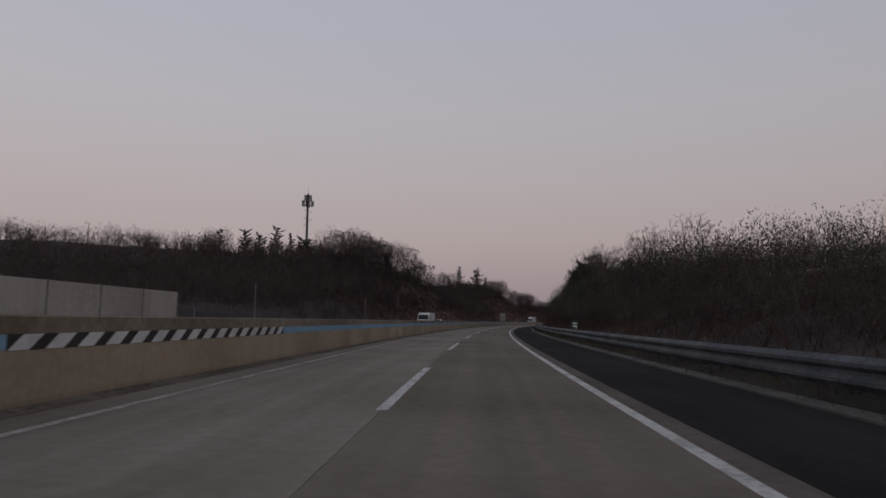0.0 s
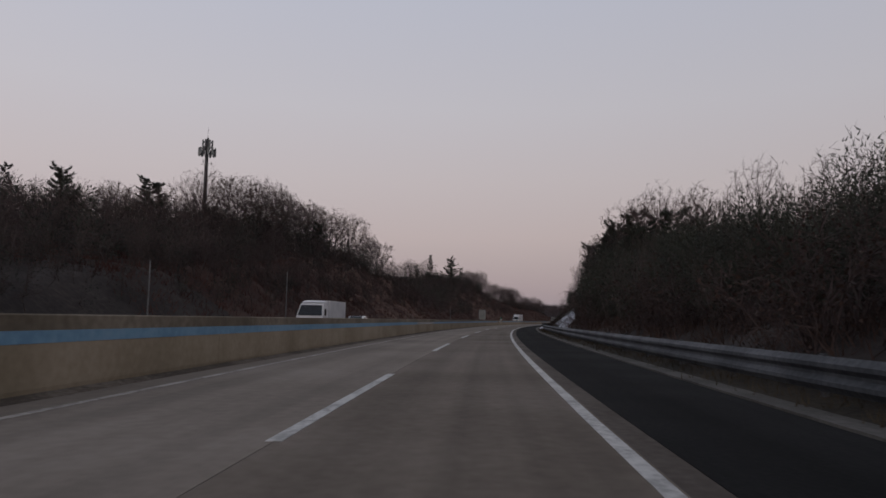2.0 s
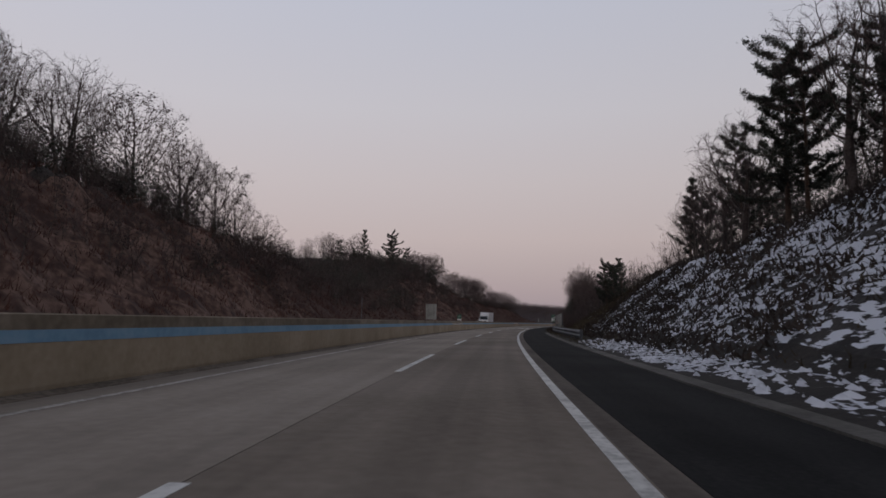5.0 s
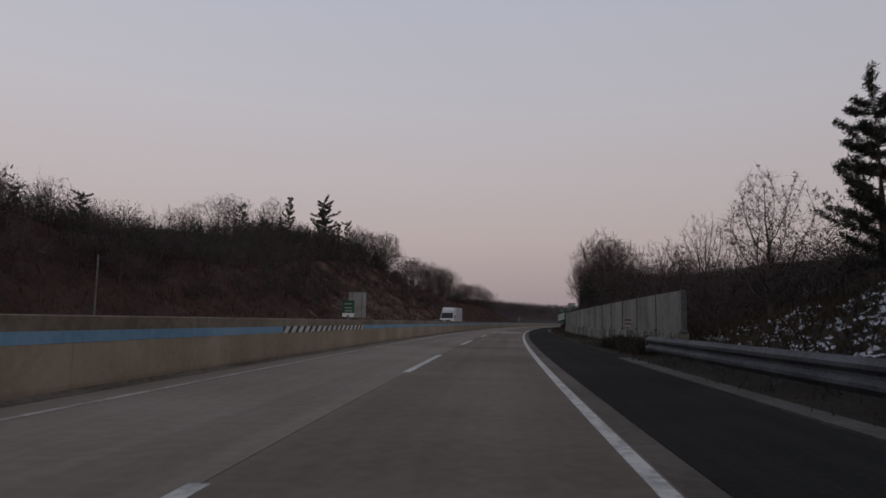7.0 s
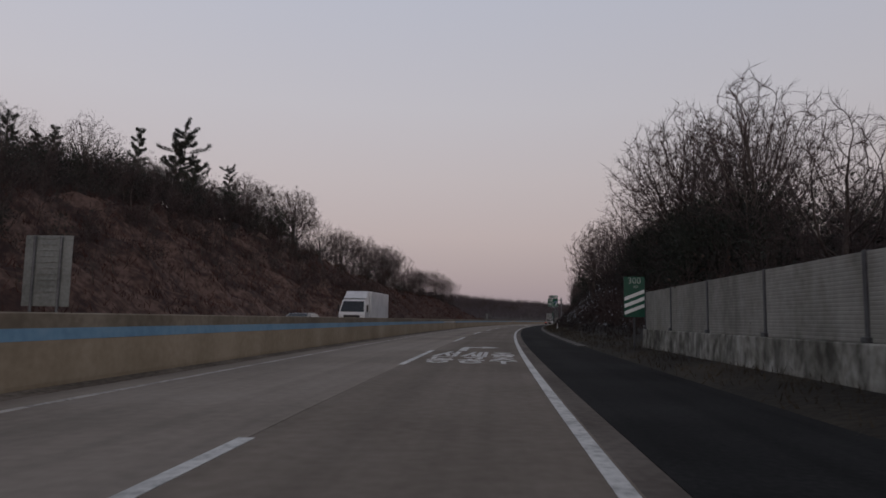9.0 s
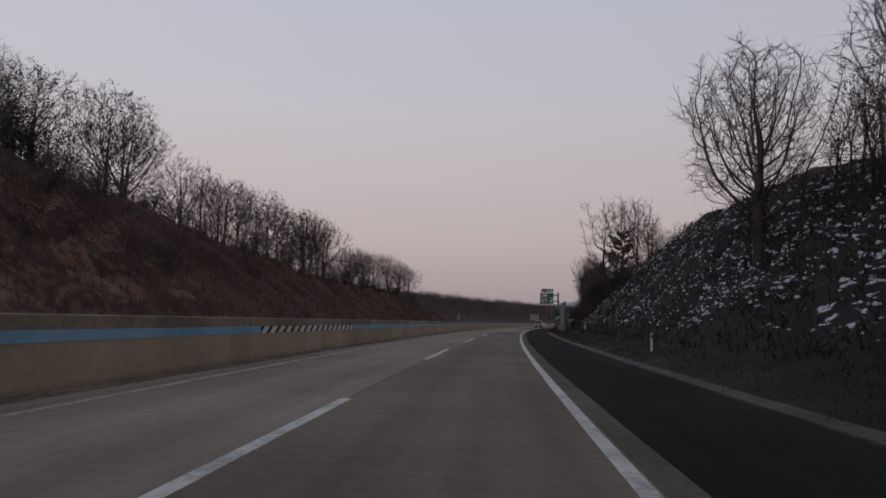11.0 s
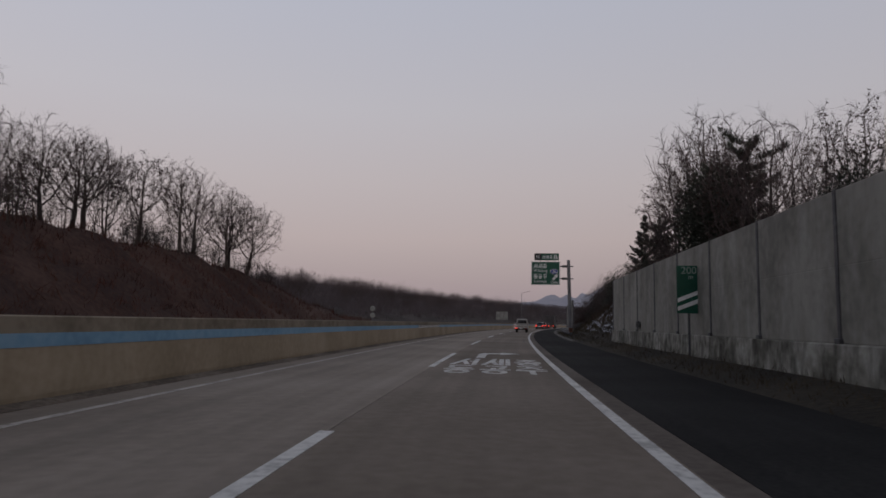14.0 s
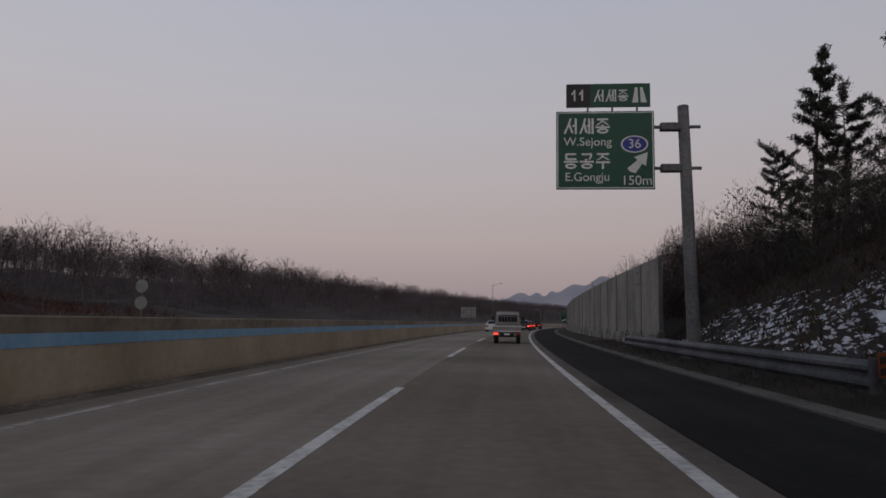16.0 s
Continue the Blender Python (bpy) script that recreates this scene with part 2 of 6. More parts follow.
snow_full = snowy("snow_over_grass", (0.020, 0.018, 0.018), (0.050, 0.045, 0.043), 0.54, 3.4, heading(155))
snow_part = snowy("patchy_snow", (0.014, 0.012, 0.011), (0.030, 0.025, 0.022), 0.445, 4.6, heading(330))
snow_thin = snowy("thin_snow", (0.012, 0.011, 0.010), (0.028, 0.024, 0.020), 0.35, 3.4, heading(350))
bark = material("grey_brown_bark", (0.046, 0.036, 0.034), (0.074, 0.059, 0.054), (0.115, 0.095, 0.086), 0.95, 12, 1.0, 0.5, vary=0.2)
twig = material("bare_twigs", (0.047, 0.035, 0.034), (0.071, 0.052, 0.051), (0.103, 0.078, 0.074), 0.95, 5, 0.5, 0.0, vary=0.25)
pine_bark = material("pine_bark", (0.040, 0.028, 0.022), (0.068, 0.046, 0.035), (0.10, 0.068, 0.050), 0.95, 12, 1.0, 0.5)
needle = material("pine_needles", (0.019, 0.021, 0.017), (0.031, 0.035, 0.027), (0.047, 0.052, 0.039), 0.8, 4, 0.5, 0.0, vary=0.3)
dead_leaf = material("dry_oak_leaves", (0.03, 0.019, 0.016), (0.05, 0.031, 0.026), (0.076, 0.05, 0.041), 0.9, 4, 0.5, 0.0, vary=0.3)
russet_brush = material("russet_dry_brush", (0.041, 0.018, 0.014), (0.068, 0.029, 0.022), (0.099, 0.048, 0.036), 0.95, 2, 0.2, 0.0)
grass_mat = material("dry_grass_blades", (0.030, 0.024, 0.015), (0.053, 0.041, 0.026), (0.086, 0.068, 0.044), 0.95, 2, 0.3, 0.0)
sign_green = material("sign_green", (0.004, 0.058, 0.036), (0.005, 0.070, 0.044), (0.007, 0.080, 0.050), 0.45, 6, 0.6, 0.0)
sign_white = material("sign_white", (0.60, 0.62, 0.61), (0.68, 0.70, 0.69), (0.74, 0.76, 0.75), 0.5, 6, 0.6, 0.0)
sign_black = material("sign_black", (0.012, 0.012, 0.013), (0.016, 0.016, 0.018), (0.022, 0.022, 0.024), 0.5, 6, 0.6, 0.0)
sign_blue = material("sign_blue", (0.02, 0.03, 0.20), (0.025, 0.04, 0.24), (0.03, 0.05, 0.28), 0.5, 6, 0.6, 0.0)
sign_back = material("grey_sign_back", (0.20, 0.21, 0.20), (0.26, 0.27, 0.26), (0.32, 0.33, 0.32), 0.6, 6, 0.6, 0.0, metal=0.3)
red_mat = material("red_paint", (0.25, 0.02, 0.02), (0.32, 0.03, 0.03), (0.38, 0.05, 0.04), 0.5, 6, 0.6, 0.0)
orange_mat = material("orange_plastic", (0.156, 0.039, 0.011), (0.198, 0.051, 0.014), (0.240, 0.066, 0.018), 0.5, 6, 0.6, 0.0)
car_white = material("white_car_paint", (0.55, 0.55, 0.56), (0.62, 0.62, 0.63), (0.68, 0.68, 0.69), 0.3, 3, 0.6, 0.0, spec=0.5)
car_silver = material("beige_silver_paint", (0.20, 0.185, 0.17), (0.25, 0.235, 0.215), (0.30, 0.28, 0.26), 0.35, 3, 0.6, 0.0, spec=0.5)
car_dark = material("dark_car_paint", (0.020, 0.020, 0.024), (0.028, 0.028, 0.032), (0.04, 0.04, 0.045), 0.3, 3, 0.6, 0.0, spec=0.5)
car_red = material("dark_red_paint", (0.10, 0.02, 0.02), (0.13, 0.028, 0.026), (0.17, 0.04, 0.035), 0.3, 3, 0.6, 0.0, spec=0.5)
car_glass = material("dark_window_glass", (0.012, 0.014, 0.016), (0.016, 0.018, 0.02), (0.022, 0.024, 0.026), 0.08, 3, 0.6, 0.0, spec=0.6)
rubber = material("tyre_rubber", (0.012, 0.012, 0.012), (0.018, 0.018, 0.018), (0.026, 0.026, 0.026), 0.9, 9, 1.0, 0.2)
tail_lit = glow("lit_tail_lamp", (0.9, 0.05, 0.03), 2.2)
worn_line = material("nearly_worn_off_paint", (0.240, 0.216, 0.190), (0.371, 0.339, 0.304), (0.491, 0.452, 0.408), 0.7, 9, 1.0, 0.15, grain=0.6)
joint_fill = material("dusty_joint_filler", (0.075, 0.068, 0.060), (0.135, 0.120, 0.105), (0.225, 0.203, 0.180), 0.9, 2, 0.08, 0.1, grain=0.3)
# distance haze put into the colour: pale blue-grey with a faint glow of its own
mount_mat = material("haze_tinted_mountain", (0.24, 0.24, 0.28), (0.27, 0.268, 0.305), (0.30, 0.296, 0.33), 1.0, 0.02, 0.004, 0.0)
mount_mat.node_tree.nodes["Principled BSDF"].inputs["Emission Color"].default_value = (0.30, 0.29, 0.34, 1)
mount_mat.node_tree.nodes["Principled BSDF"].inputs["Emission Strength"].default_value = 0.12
# twig colour with aerial haze mixed in: paler and bluer than the near twigs
haze_twig = material("haze_paled_twigs", (0.066, 0.054, 0.057), (0.090, 0.075, 0.080), (0.118, 0.100, 0.106), 0.95, 2, 0.05, 0.0)

# ---------------------------------------------------------------- mesh helpers


def mesh_from(name, verts, faces, mats, index=None, smooth=False):
    me = bpy.data.meshes.new(name)
    me.from_pydata([tuple(v) for v in verts], [], faces)
    for m in (mats if isinstance(mats, (list, tuple)) else [mats]):
        me.materials.append(m)
    if index is not None:
        me.polygons.foreach_set("material_index", np.asarray(index, np.int32))
    if smooth:
        me.polygons.foreach_set("use_smooth", np.ones(len(me.polygons), bool))
    me.update()
    return me


def part(name, data, parent=None, label="", mat=None, at=None):
    """Links a mesh, or a bmesh with its material, as one object under a thing; its coordinates are the parent's."""
    if isinstance(data, bmesh.types.BMesh):
        me = bpy.data.meshes.new(name)
        data.to_mesh(me)
        data.free()
        me.materials.append(mat)
        data = me
    ob = new(name, data)
    ob.parent = parent
    if at is not None:
        ob.matrix_basis = at
    if label:
        tagged(ob, label)
    return ob


def thing(name, m, label, category, group="", kind=""):
    ob = new(name)
    ob.empty_display_size = 0.3
    ob.matrix_world = m
    return tagged(ob, label, category, group, kind)


def box(x0, x1, y0, y1, z0, z1, bevel=0.0, bm=None):
    bm = bm or bmesh.new()
    made = bmesh.ops.create_cube(bm, size=1.0)["verts"]
    for v in made:
        v.co = Vector((x0 + (v.co.x + 0.5) * (x1 - x0), y0 + (v.co.y + 0.5) * (y1 - y0), z0 + (v.co.z + 0.5) * (z1 - z0)))
    if bevel:
        edges = list({e for v in made for e in v.link_edges})
        bmesh.ops.bevel(bm, geom=edges, offset=bevel, segments=2, affect="EDGES", profile=0.5)
    return bm


def rod(p0, p1, r0, r1=None, sides=8, bm=None, caps=True):
    bm = bm or bmesh.new()
    p0, p1 = Vector(p0), Vector(p1)
    r1 = r0 if r1 is None else r1
    turn = (p1 - p0).to_track_quat("Z", "Y").to_matrix()
    rings = []
    for p, r in ((p0, r0), (p1, r1)):
        rings.append([bm.verts.new(p + turn @ Vector((r * math.cos(a), r * math.sin(a), 0))) for a in [2 * math.pi * i / sides for i in range(sides)]])
    for i in range(sides):
        j = (i + 1) % sides
        bm.faces.new((rings[0][i], rings[0][j], rings[1][j], rings[1][i]))
    if caps:
        bm.faces.new(rings[0][::-1])
        bm.faces.new(rings[1])
    return bm


def sweep(name, profile, s0, s1, step, mats, closed=True, index=None, origin=None, caps=True):
    """A profile of (d, z) points drawn along the road from s0 to s1, as a mesh; closed profiles run clockwise seen along the road."""
    n = max(1, int(math.ceil((s1 - s0) / step)))
    ss = np.linspace(s0, s1, n + 1)
    k = len(profile)
    v = np.concatenate([RR(ss, d, z)[:, None, :] for d, z in profile], 1).reshape(-1, 3)
    if origin is not None:
        inv = origin.inverted()
        v = v @ np.array(inv.to_3x3()).T + np.array(inv.translation)
    faces, idx = [], []
    span = k if closed else k - 1
    for i in range(n):
        for j in range(span):
            a, b = i * k + j, i * k + (j + 1) % k
            faces.append((a, b, b + k, a + k))
            idx.append(index[j] if index else 0)
    if closed and caps:
        faces.append(tuple(range(k))[::-1])
        faces.append(tuple(n * k + j for j in range(k)))
        idx += [0, 0]
    return mesh_from(name, v, faces, mats, idx if index else None)


def structure(name, me, label, category):
    return tagged(new(name, me), label, category, kind="structure")

# ---------------------------------------------------------------- ground
# Right-hand bank: s, rise per metre, height gained above the verge
RIGHT = np.array([(-200, .30, 3.0), (60, .32, 3.2), (110, .40, 4.2), (136, .60, 5.6), (146, .80, 6.4), (170, .84, 6.4), (190, .82, 6.0),
                  (207, .80, 5.6), (220, .65, 3.1), (233, .3, 1.3), (285, .25, 1.4), (300, .6, 3.4), (330, .8, 6.0), (345, .87, 8.4), (362, 1.0, 10.0), (377, 1.05, 10.5),
                  (388, .98, 8.8), (396, .85, 7.0), (407, .7, 5.6), (416, .55, 3.4), (440, .55, 3.4), (452, .85, 4.3), (470, .85, 4.5), (486, .80, 4.3),
                  (520, .7, 5.0), (700, .6, 5.0), (3000, .3, 5.0)])
# Left-hand bank: s, height of the cut slope, height of the hill 60 m out
LEFT = np.array([(-200, 1, 3), (60, 1.5, 5), (93, 3, 8), (113, 5, 11), (145, 8, 15), (170, 11, 18), (200, 12, 19), (231, 9, 14), (255, 5, 10),
                 (277, 6, 10), (305, 9, 11), (335, 12, 18), (360, 13, 20), (385, 10.6, 17), (396, 9.0, 15), (420, 7.1, 9.6), (460, 6.5, 8.2), (471, 5.3, 6.4), (480, 2.8, 5), (488, 1.0, 4.6), (505, .8, 5),
                 (540, .8, 6.5), (650, 1, 8.5), (800, 1, 9), (3000, 1, 9)])


def height(s, d):
    """Height of the ground at road places (arrays)."""
    s, d = np.broadcast_arrays(np.asarray(s, float), np.asarray(d, float))
    m, top = np.interp(s, RIGHT[:, 0], RIGHT[:, 1]), np.interp(s, RIGHT[:, 0], RIGHT[:, 2])
    foot = 8.9
    verge = np.interp(d, [6.6, 7.05, 8.9], [-0.04, 0.06, 0.36])
    rise = np.clip((d - foot) * m, 0, None)
    soft = 0.6
    bank = np.where(rise > 0, top - soft * np.logaddexp(0, (top - rise) / soft), 0)
    bank = np.clip(bank, 0, None)
    beyond = np.clip(d - foot - top / m, 0, 60) * 0.12 + np.clip(d - 80, 0, 400) * 0.02
    right = verge + bank + beyond
    e = -d
    z1, z2 = np.interp(s, LEFT[:, 0], LEFT[:, 1]), np.interp(s, LEFT[:, 0], LEFT[:, 2])
    crest = 19.5 + z1 / 0.8
    left = np.interp(e, [16.4, 19.5], [-0.04, 0.4]) + np.clip((e - 19.5) * 0.8, 0, z1)
    left = left + np.clip((e - crest) / np.maximum(62 - crest, 5), 0, 1) * (z2 - z1) + np.clip(e - 62, 0, 90) * 0.06 + np.clip(e - 152, 0, 600) * 0.015
    flat = np.full(s.shape, -0.06)
    return np.where(d > 6.6, right, np.where(d < -16.4, left, flat))


def rough(s, d):
    """Uneven ground away from the road."""
    w = np.clip((np.abs(d + 4.8) - 13.0) / 6.0, 0, 1)
    out = np.zeros(np.shape(s))
    for a, b, amp, ph in ((.21, .17, .22, 0), (.53, -.41, .14, 1.3), (1.1, .83, .10, 2.1), (-.37, .29, .18, .7), (.83, -1.3, .08, 3.1)):
        out += amp * np.sin(a * s * 2 + b * d * 2 + ph + 1.7 * np.sin(.19 * s + .13 * d + ph))
    rocky = ((s > 165) & (s < 225) | (s > 285) & (s < 372)) & (d < -20) & (d > -38)
    crag = np.abs(np.sin(.9 * s + 1.3 * np.sin(.7 * d))) * np.abs(np.sin(.55 * d + .31 * s + 1.1 * np.sin(.43 * s)))
    return out * w + np.where(rocky, crag * 1.1 - 0.4, 0)


def ground_at(s, d):
    return float(height(s, d)) + float(rough(np.array(float(s)), np.array(float(d))))


S_LINE = np.concatenate([np.arange(-190, -20, 10.0), np.arange(-20, 120, 1.8), np.arange(120, 240, .9), np.arange(240, 540, 1.5), np.arange(540, 900, 8.0), np.arange(900, 2900, 100.0)])
D_LINE = np.concatenate([[-900, -600, -400, -300, -220, -170, -140], np.arange(-120, -44, 3.5), np.arange(-44, -19, 1.1), [-19, -17.5, -16.4, -12, -4.8, 4, 6.6, 7.05, 7.6, 8.2, 8.9],
                         np.arange(9.4, 18, 0.45), np.arange(18, 22, .8), np.arange(22, 60, 2.6), [60, 70, 85, 105, 140, 200, 300, 450, 700, 900]])
SS, DD = np.meshgrid(S_LINE, D_LINE, indexing="ij")
ZZ = height(SS, DD) + rough(SS, DD)
gv = RR(SS, DD, ZZ).reshape(-1, 3)
nd = len(D_LINE)
gi = np.arange(len(S_LINE) - 1)[:, None] * nd + np.arange(nd - 1)[None, :]
gf = np.stack([gi, gi + 1, gi + 1 + nd, gi + nd], -1).reshape(-1, 4)
sc = ((SS[:-1, :-1] + SS[1:, 1:]) / 2).ravel()
dc = ((DD[:-1, :-1] + DD[1:, 1:]) / 2).ravel()
jit = 2.2 * np.sin(.7 * sc + 1.9 * dc) + 1.3 * np.sin(1.7 * sc - .8 * dc)
gm = np.zeros(len(sc), int)
# upper edge of the snow field where it meets the fence
SNOW_S, SNOW_D = (125.5, 130.0, 136.2, 143.3, 156.4, 158), (9.0, 10.0, 10.9, 11.6, 13.0, 13.4)
gm[(dc > 6.6) & (dc < 9.2) | (dc < -16) & (dc > -20)] = 1
red = (dc < -19.6) & (dc > -34 + jit) & (sc > 110) & (sc < 488)
gm[red] = 2
gm[(dc < -20) & (dc > -36 + jit) & ((sc > 168 + jit * 3) & (sc < 222 + jit * 3) | (sc > 288 + jit * 3) & (sc < 365 + jit * 3))] = 3


def drift(s, d):
    """How far inside a snow field a place lies (0 inside, falling to -1 half a metre or so outside), and the field's material."""
    wob = .35 * np.sin(1.1 * s + .7 * d) + .25 * np.sin(2.3 * s - 1.9 * d)
    best, which = np.full(s.shape, -1.0), np.zeros(s.shape, int)
    hi_a = np.where(s < 158, np.interp(s, SNOW_S, SNOW_D), 17.5)
    hi_d = np.interp(s, [446, 456, 466, 474, 483, 487], [13.6, 12.8, 12.0, 11.3, 10.8, 9.8])
    for m, s0, s1, lo, hi in ((4, 125.5, 200, np.where(s > 142, 9.5, 8.9), hi_a), (5, 146, 186, 7.2, 8.9), (5, 200, 232, 9.2, 15.0), (6, 296, 404, 9.7, 20.5), (5, 444, 485, 9.2, hi_d)):
        inside = np.minimum(np.minimum(s - s0, s1 - s) / 1.5, np.minimum((d - lo) / .4, (hi - d) / .8)) + wob * .6
        inside = np.clip(inside, -1, 0)
        which = np.where(inside > best, m, which)
        best = np.maximum(best, inside)
    return best, which


dr, dw = drift(SS, DD)
near_snow = np.maximum.reduce([dr[:-1, :-1], dr[1:, :-1], dr[:-1, 1:], dr[1:, 1:]]).ravel()
kinds_of = np.maximum.reduce([dw[:-1, :-1], dw[1:, :-1], dw[:-1, 1:], dw[1:, 1:]]).ravel()
gm = np.where((near_snow > -1) & (kinds_of > 0), kinds_of, gm)
ground_me = mesh_from("ground", gv, gf.tolist(), [litter, verge_mat, slope_mat, rock_mat, snow_full, snow_part, snow_thin], gm, smooth=True)
ground_me.attributes.new("drift", "FLOAT", "POINT").data.foreach_set("value", dr.ravel().astype(np.float32))
structure("ground", ground_me, "brown leaf-littered hillsides with snow patches along the motorway", "ground")

# ---------------------------------------------------------------- carriageways


def slab(name, d0, d1, z, mat, label, s0=-190, s1=1400, category="road"):
    me = sweep(name, [(d0, -0.05), (d0, z), (d1, z), (d1, -0.05)], s0, s1, 6.0, mat, closed=True)
    n = max(1, int(math.ceil((s1 - s0) / 6.0)))
    flat = np.stack([np.tile([d0, d0, d1, d1], n + 1), np.repeat(np.linspace(s0, s1, n + 1), 4)], 1)
    loops = np.zeros(len(me.loops), np.int32)
    me.loops.foreach_get("vertex_index", loops)
    me.uv_layers.new(name="plan").data.foreach_set("uv", flat[loops].ravel())
    return structure(name, me, label, category)


slab("road_left_lane", -4.80, -0.008, 0.0, concrete_road, "grey-brown worn concrete passing lane")
slab("road_right_lane", 0.008, 3.59, 0.0, driven_road, "grey-brown worn concrete driving lane with wheel tracks")
slab("road_edge_strip", 3.592, 3.93, -0.002, edge_strip, "dirty brown concrete strip outside the edge line")
slab("road_shoulder", 3.945, 6.45, -0.004, asphalt, "dark asphalt hard shoulder")
slab("road_joint_filler", -0.008, 0.008, -0.006, joint_fill, "dark sealed joint between the concrete lanes")
slab("road_opposite_lanes", -16.4, -5.25, 0.0, concrete_road, "concrete carriageway of the oncoming traffic")
for g0, g1 in ((-190, 229), (296, 409), (452, 1400)):
    slab("gutter", 6.455, 7.05, 0.035, kerb_conc, "dull concrete gutter beside the shoulder", g0, g1, "kerb")
for g0, g1 in ((229.2, 295.8), (409.2, 451.8)):
    slab("road_shoulder_widening", 6.455, 7.50, -0.004, asphalt, "wider dark asphalt shoulder along the noise wall", g0, g1)
structure("drain_cover", sweep("drain_cover", [(6.02, -.02), (6.02, .002), (6.42, .002), (6.42, -.02)], 126.7, 127.9, .6, kerb_conc), "pale concrete drain apron set in the asphalt shoulder", "drain cover")
structure("edge_line_shoulder", sweep("edge_line_shoulder", [(7.40, -0.004), (7.40, 0.002), (7.48, 0.002), (7.48, -0.004)], 232, 284, 6.0, paint_white), "thin worn pale line at the edge of the shoulder", "road marking")

# edge lines and lane dashes
for nm, d0, d1, lab in (("edge_line_left", -3.635, -3.495, "thin worn white edge line beside the barrier"),
                        ("edge_line_right", 3.39, 3.56, "solid white edge line on the concrete")):
    structure(nm, sweep(nm, [(d0, 0.0), (d0, 0.005), (d1, 0.005), (d1, 0.0)], -190, 1400, 6.0, worn_line if nm == "edge_line_left" else paint_white), lab, "road marking")
structure("edge_line_opposite", sweep("edge_line_opposite", [(-13.9, 0.0), (-13.9, .005), (-13.75, .005), (-13.75, 0.0)], -190, 1400, 6.0, paint_white), "white edge line of the oncoming carriageway", "road marking")
for i in range(-2, 45):
    me = sweep("lane_dash", [(-0.085, 0.0), (-0.085, 0.006), (0.085, 0.006), (0.085, 0.0)], 20 * i, 20 * i + 8.57, 3.0, paint_white)
    tagged(new("lane_dash", me), "white painted lane dash on worn concrete", "road marking", "lane dashes", "structure")

# ---------------------------------------------------------------- strokes of lettering
G = {
    "seo": [((.50, 1), (.36, .62)), ((.36, .62), (.06, 0)), ((.38, .66), (.62, .05)), ((.62, .52), (.86, .52)), ((.86, 1), (.86, -.02))],
    "se": [((.40, 1), (.30, .62)), ((.30, .62), (.04, 0)), ((.32, .66), (.50, .05)), ((.50, .52), (.68, .52)), ((.68, 1), (.68, 0)), ((.92, 1), (.92, -.02))],
    "jong": [((.10, .93), (.90, .93)), ((.50, .90), (.40, .74)), ((.40, .74), (.10, .56)), ((.50, .82), (.90, .56)), ((.50, .58), (.50, .44)), ((.0, .42), (1, .42)), "ring"],
    "dong": [((.16, .95), (.88, .95)), ((.18, .97), (.18, .62)), ((.16, .63), (.90, .63)), ((.50, .62), (.50, .48)), ((0, .46), (1, .46)), "ring"],
    "gong": [((.14, .94), (.84, .94)), ((.80, .96), (.78, .76)), ((.78, .78), (.68, .60)), ((.44, .64), (.44, .48)), ((0, .46), (1, .46)), "ring"],
    "ju": [((.08, .95), (.92, .95)), ((.50, .93), (.42, .74)), ((.42, .74), (.10, .56)), ((.50, .80), (.92, .56)), ((0, .42), (1, .42)), ((.50, .42), (.50, 0))],
}


def glyph(bm, key, x, y, w, h, tx, ty, z0, z1, place):
    """One syllable block built of thick strokes; place(x, y, z) gives the vertex; tx, ty: stroke thickness across and along."""
    def prism(poly):
        lo = [bm.verts.new(place(px, py, z0)) for px, py in poly]
        hi = [bm.verts.new(place(px, py, z1)) for px, py in poly]
        n = len(poly)
        bm.faces.new(hi)
        for i in range(n):
            bm.faces.new((lo[i], lo[(i + 1) % n], hi[(i + 1) % n], hi[i]))
    rise = (z1 - z0) * .16
    for st in G[key]:
        z1 += rise
        if st == "ring":
            n = 20
            cx, cy, ox, oy, ix, iy = x + w * .5, y + h * .18, w * .40, h * .18, w * .40 - tx, h * .18 - ty
            for i in range(n):
                a, b = 2 * math.pi * i / n, 2 * math.pi * (i + 1) / n
                prism([(cx + ox * math.cos(a), cy + oy * math.sin(a)), (cx + ox * math.cos(b), cy + oy * math.sin(b)),
                       (cx + ix * math.cos(b), cy + iy * math.sin(b)), (cx + ix * math.cos(a), cy + iy * math.sin(a))])
        else:
            (ax, ay), (bx, by) = st
            ax, bx, ay, by = x + ax * w, x + bx * w, y + ay * h, y + by * h
            if abs(by - ay) / h < 0.02:
                prism([(ax, ay - ty / 2), (bx, by - ty / 2), (bx, by + ty / 2), (ax, ay + ty / 2)])
            else:
                prism([(bx - tx / 2, by), (bx + tx / 2, by), (ax + tx / 2, ay), (ax - tx / 2, ay)])


def road_word(keys, s0, length, label):
    bm = bmesh.new()
    for i, k in enumerate(keys):
        glyph(bm, k, 0.40 + i * 0.97, s0, 0.83, length, 0.15, 0.20, 0.0, 0.006, lambda a, b, c: R(b, a, c))
    bmesh.ops.recalc_face_normals(bm, faces=bm.faces)
    me = bpy.data.meshes.new("road_lettering")
    bm.to_mesh(me)
    bm.free()
    me.materials.append(paint_white)
    tagged(new("road_lettering", me), label, "road marking", "road lettering", "structure")


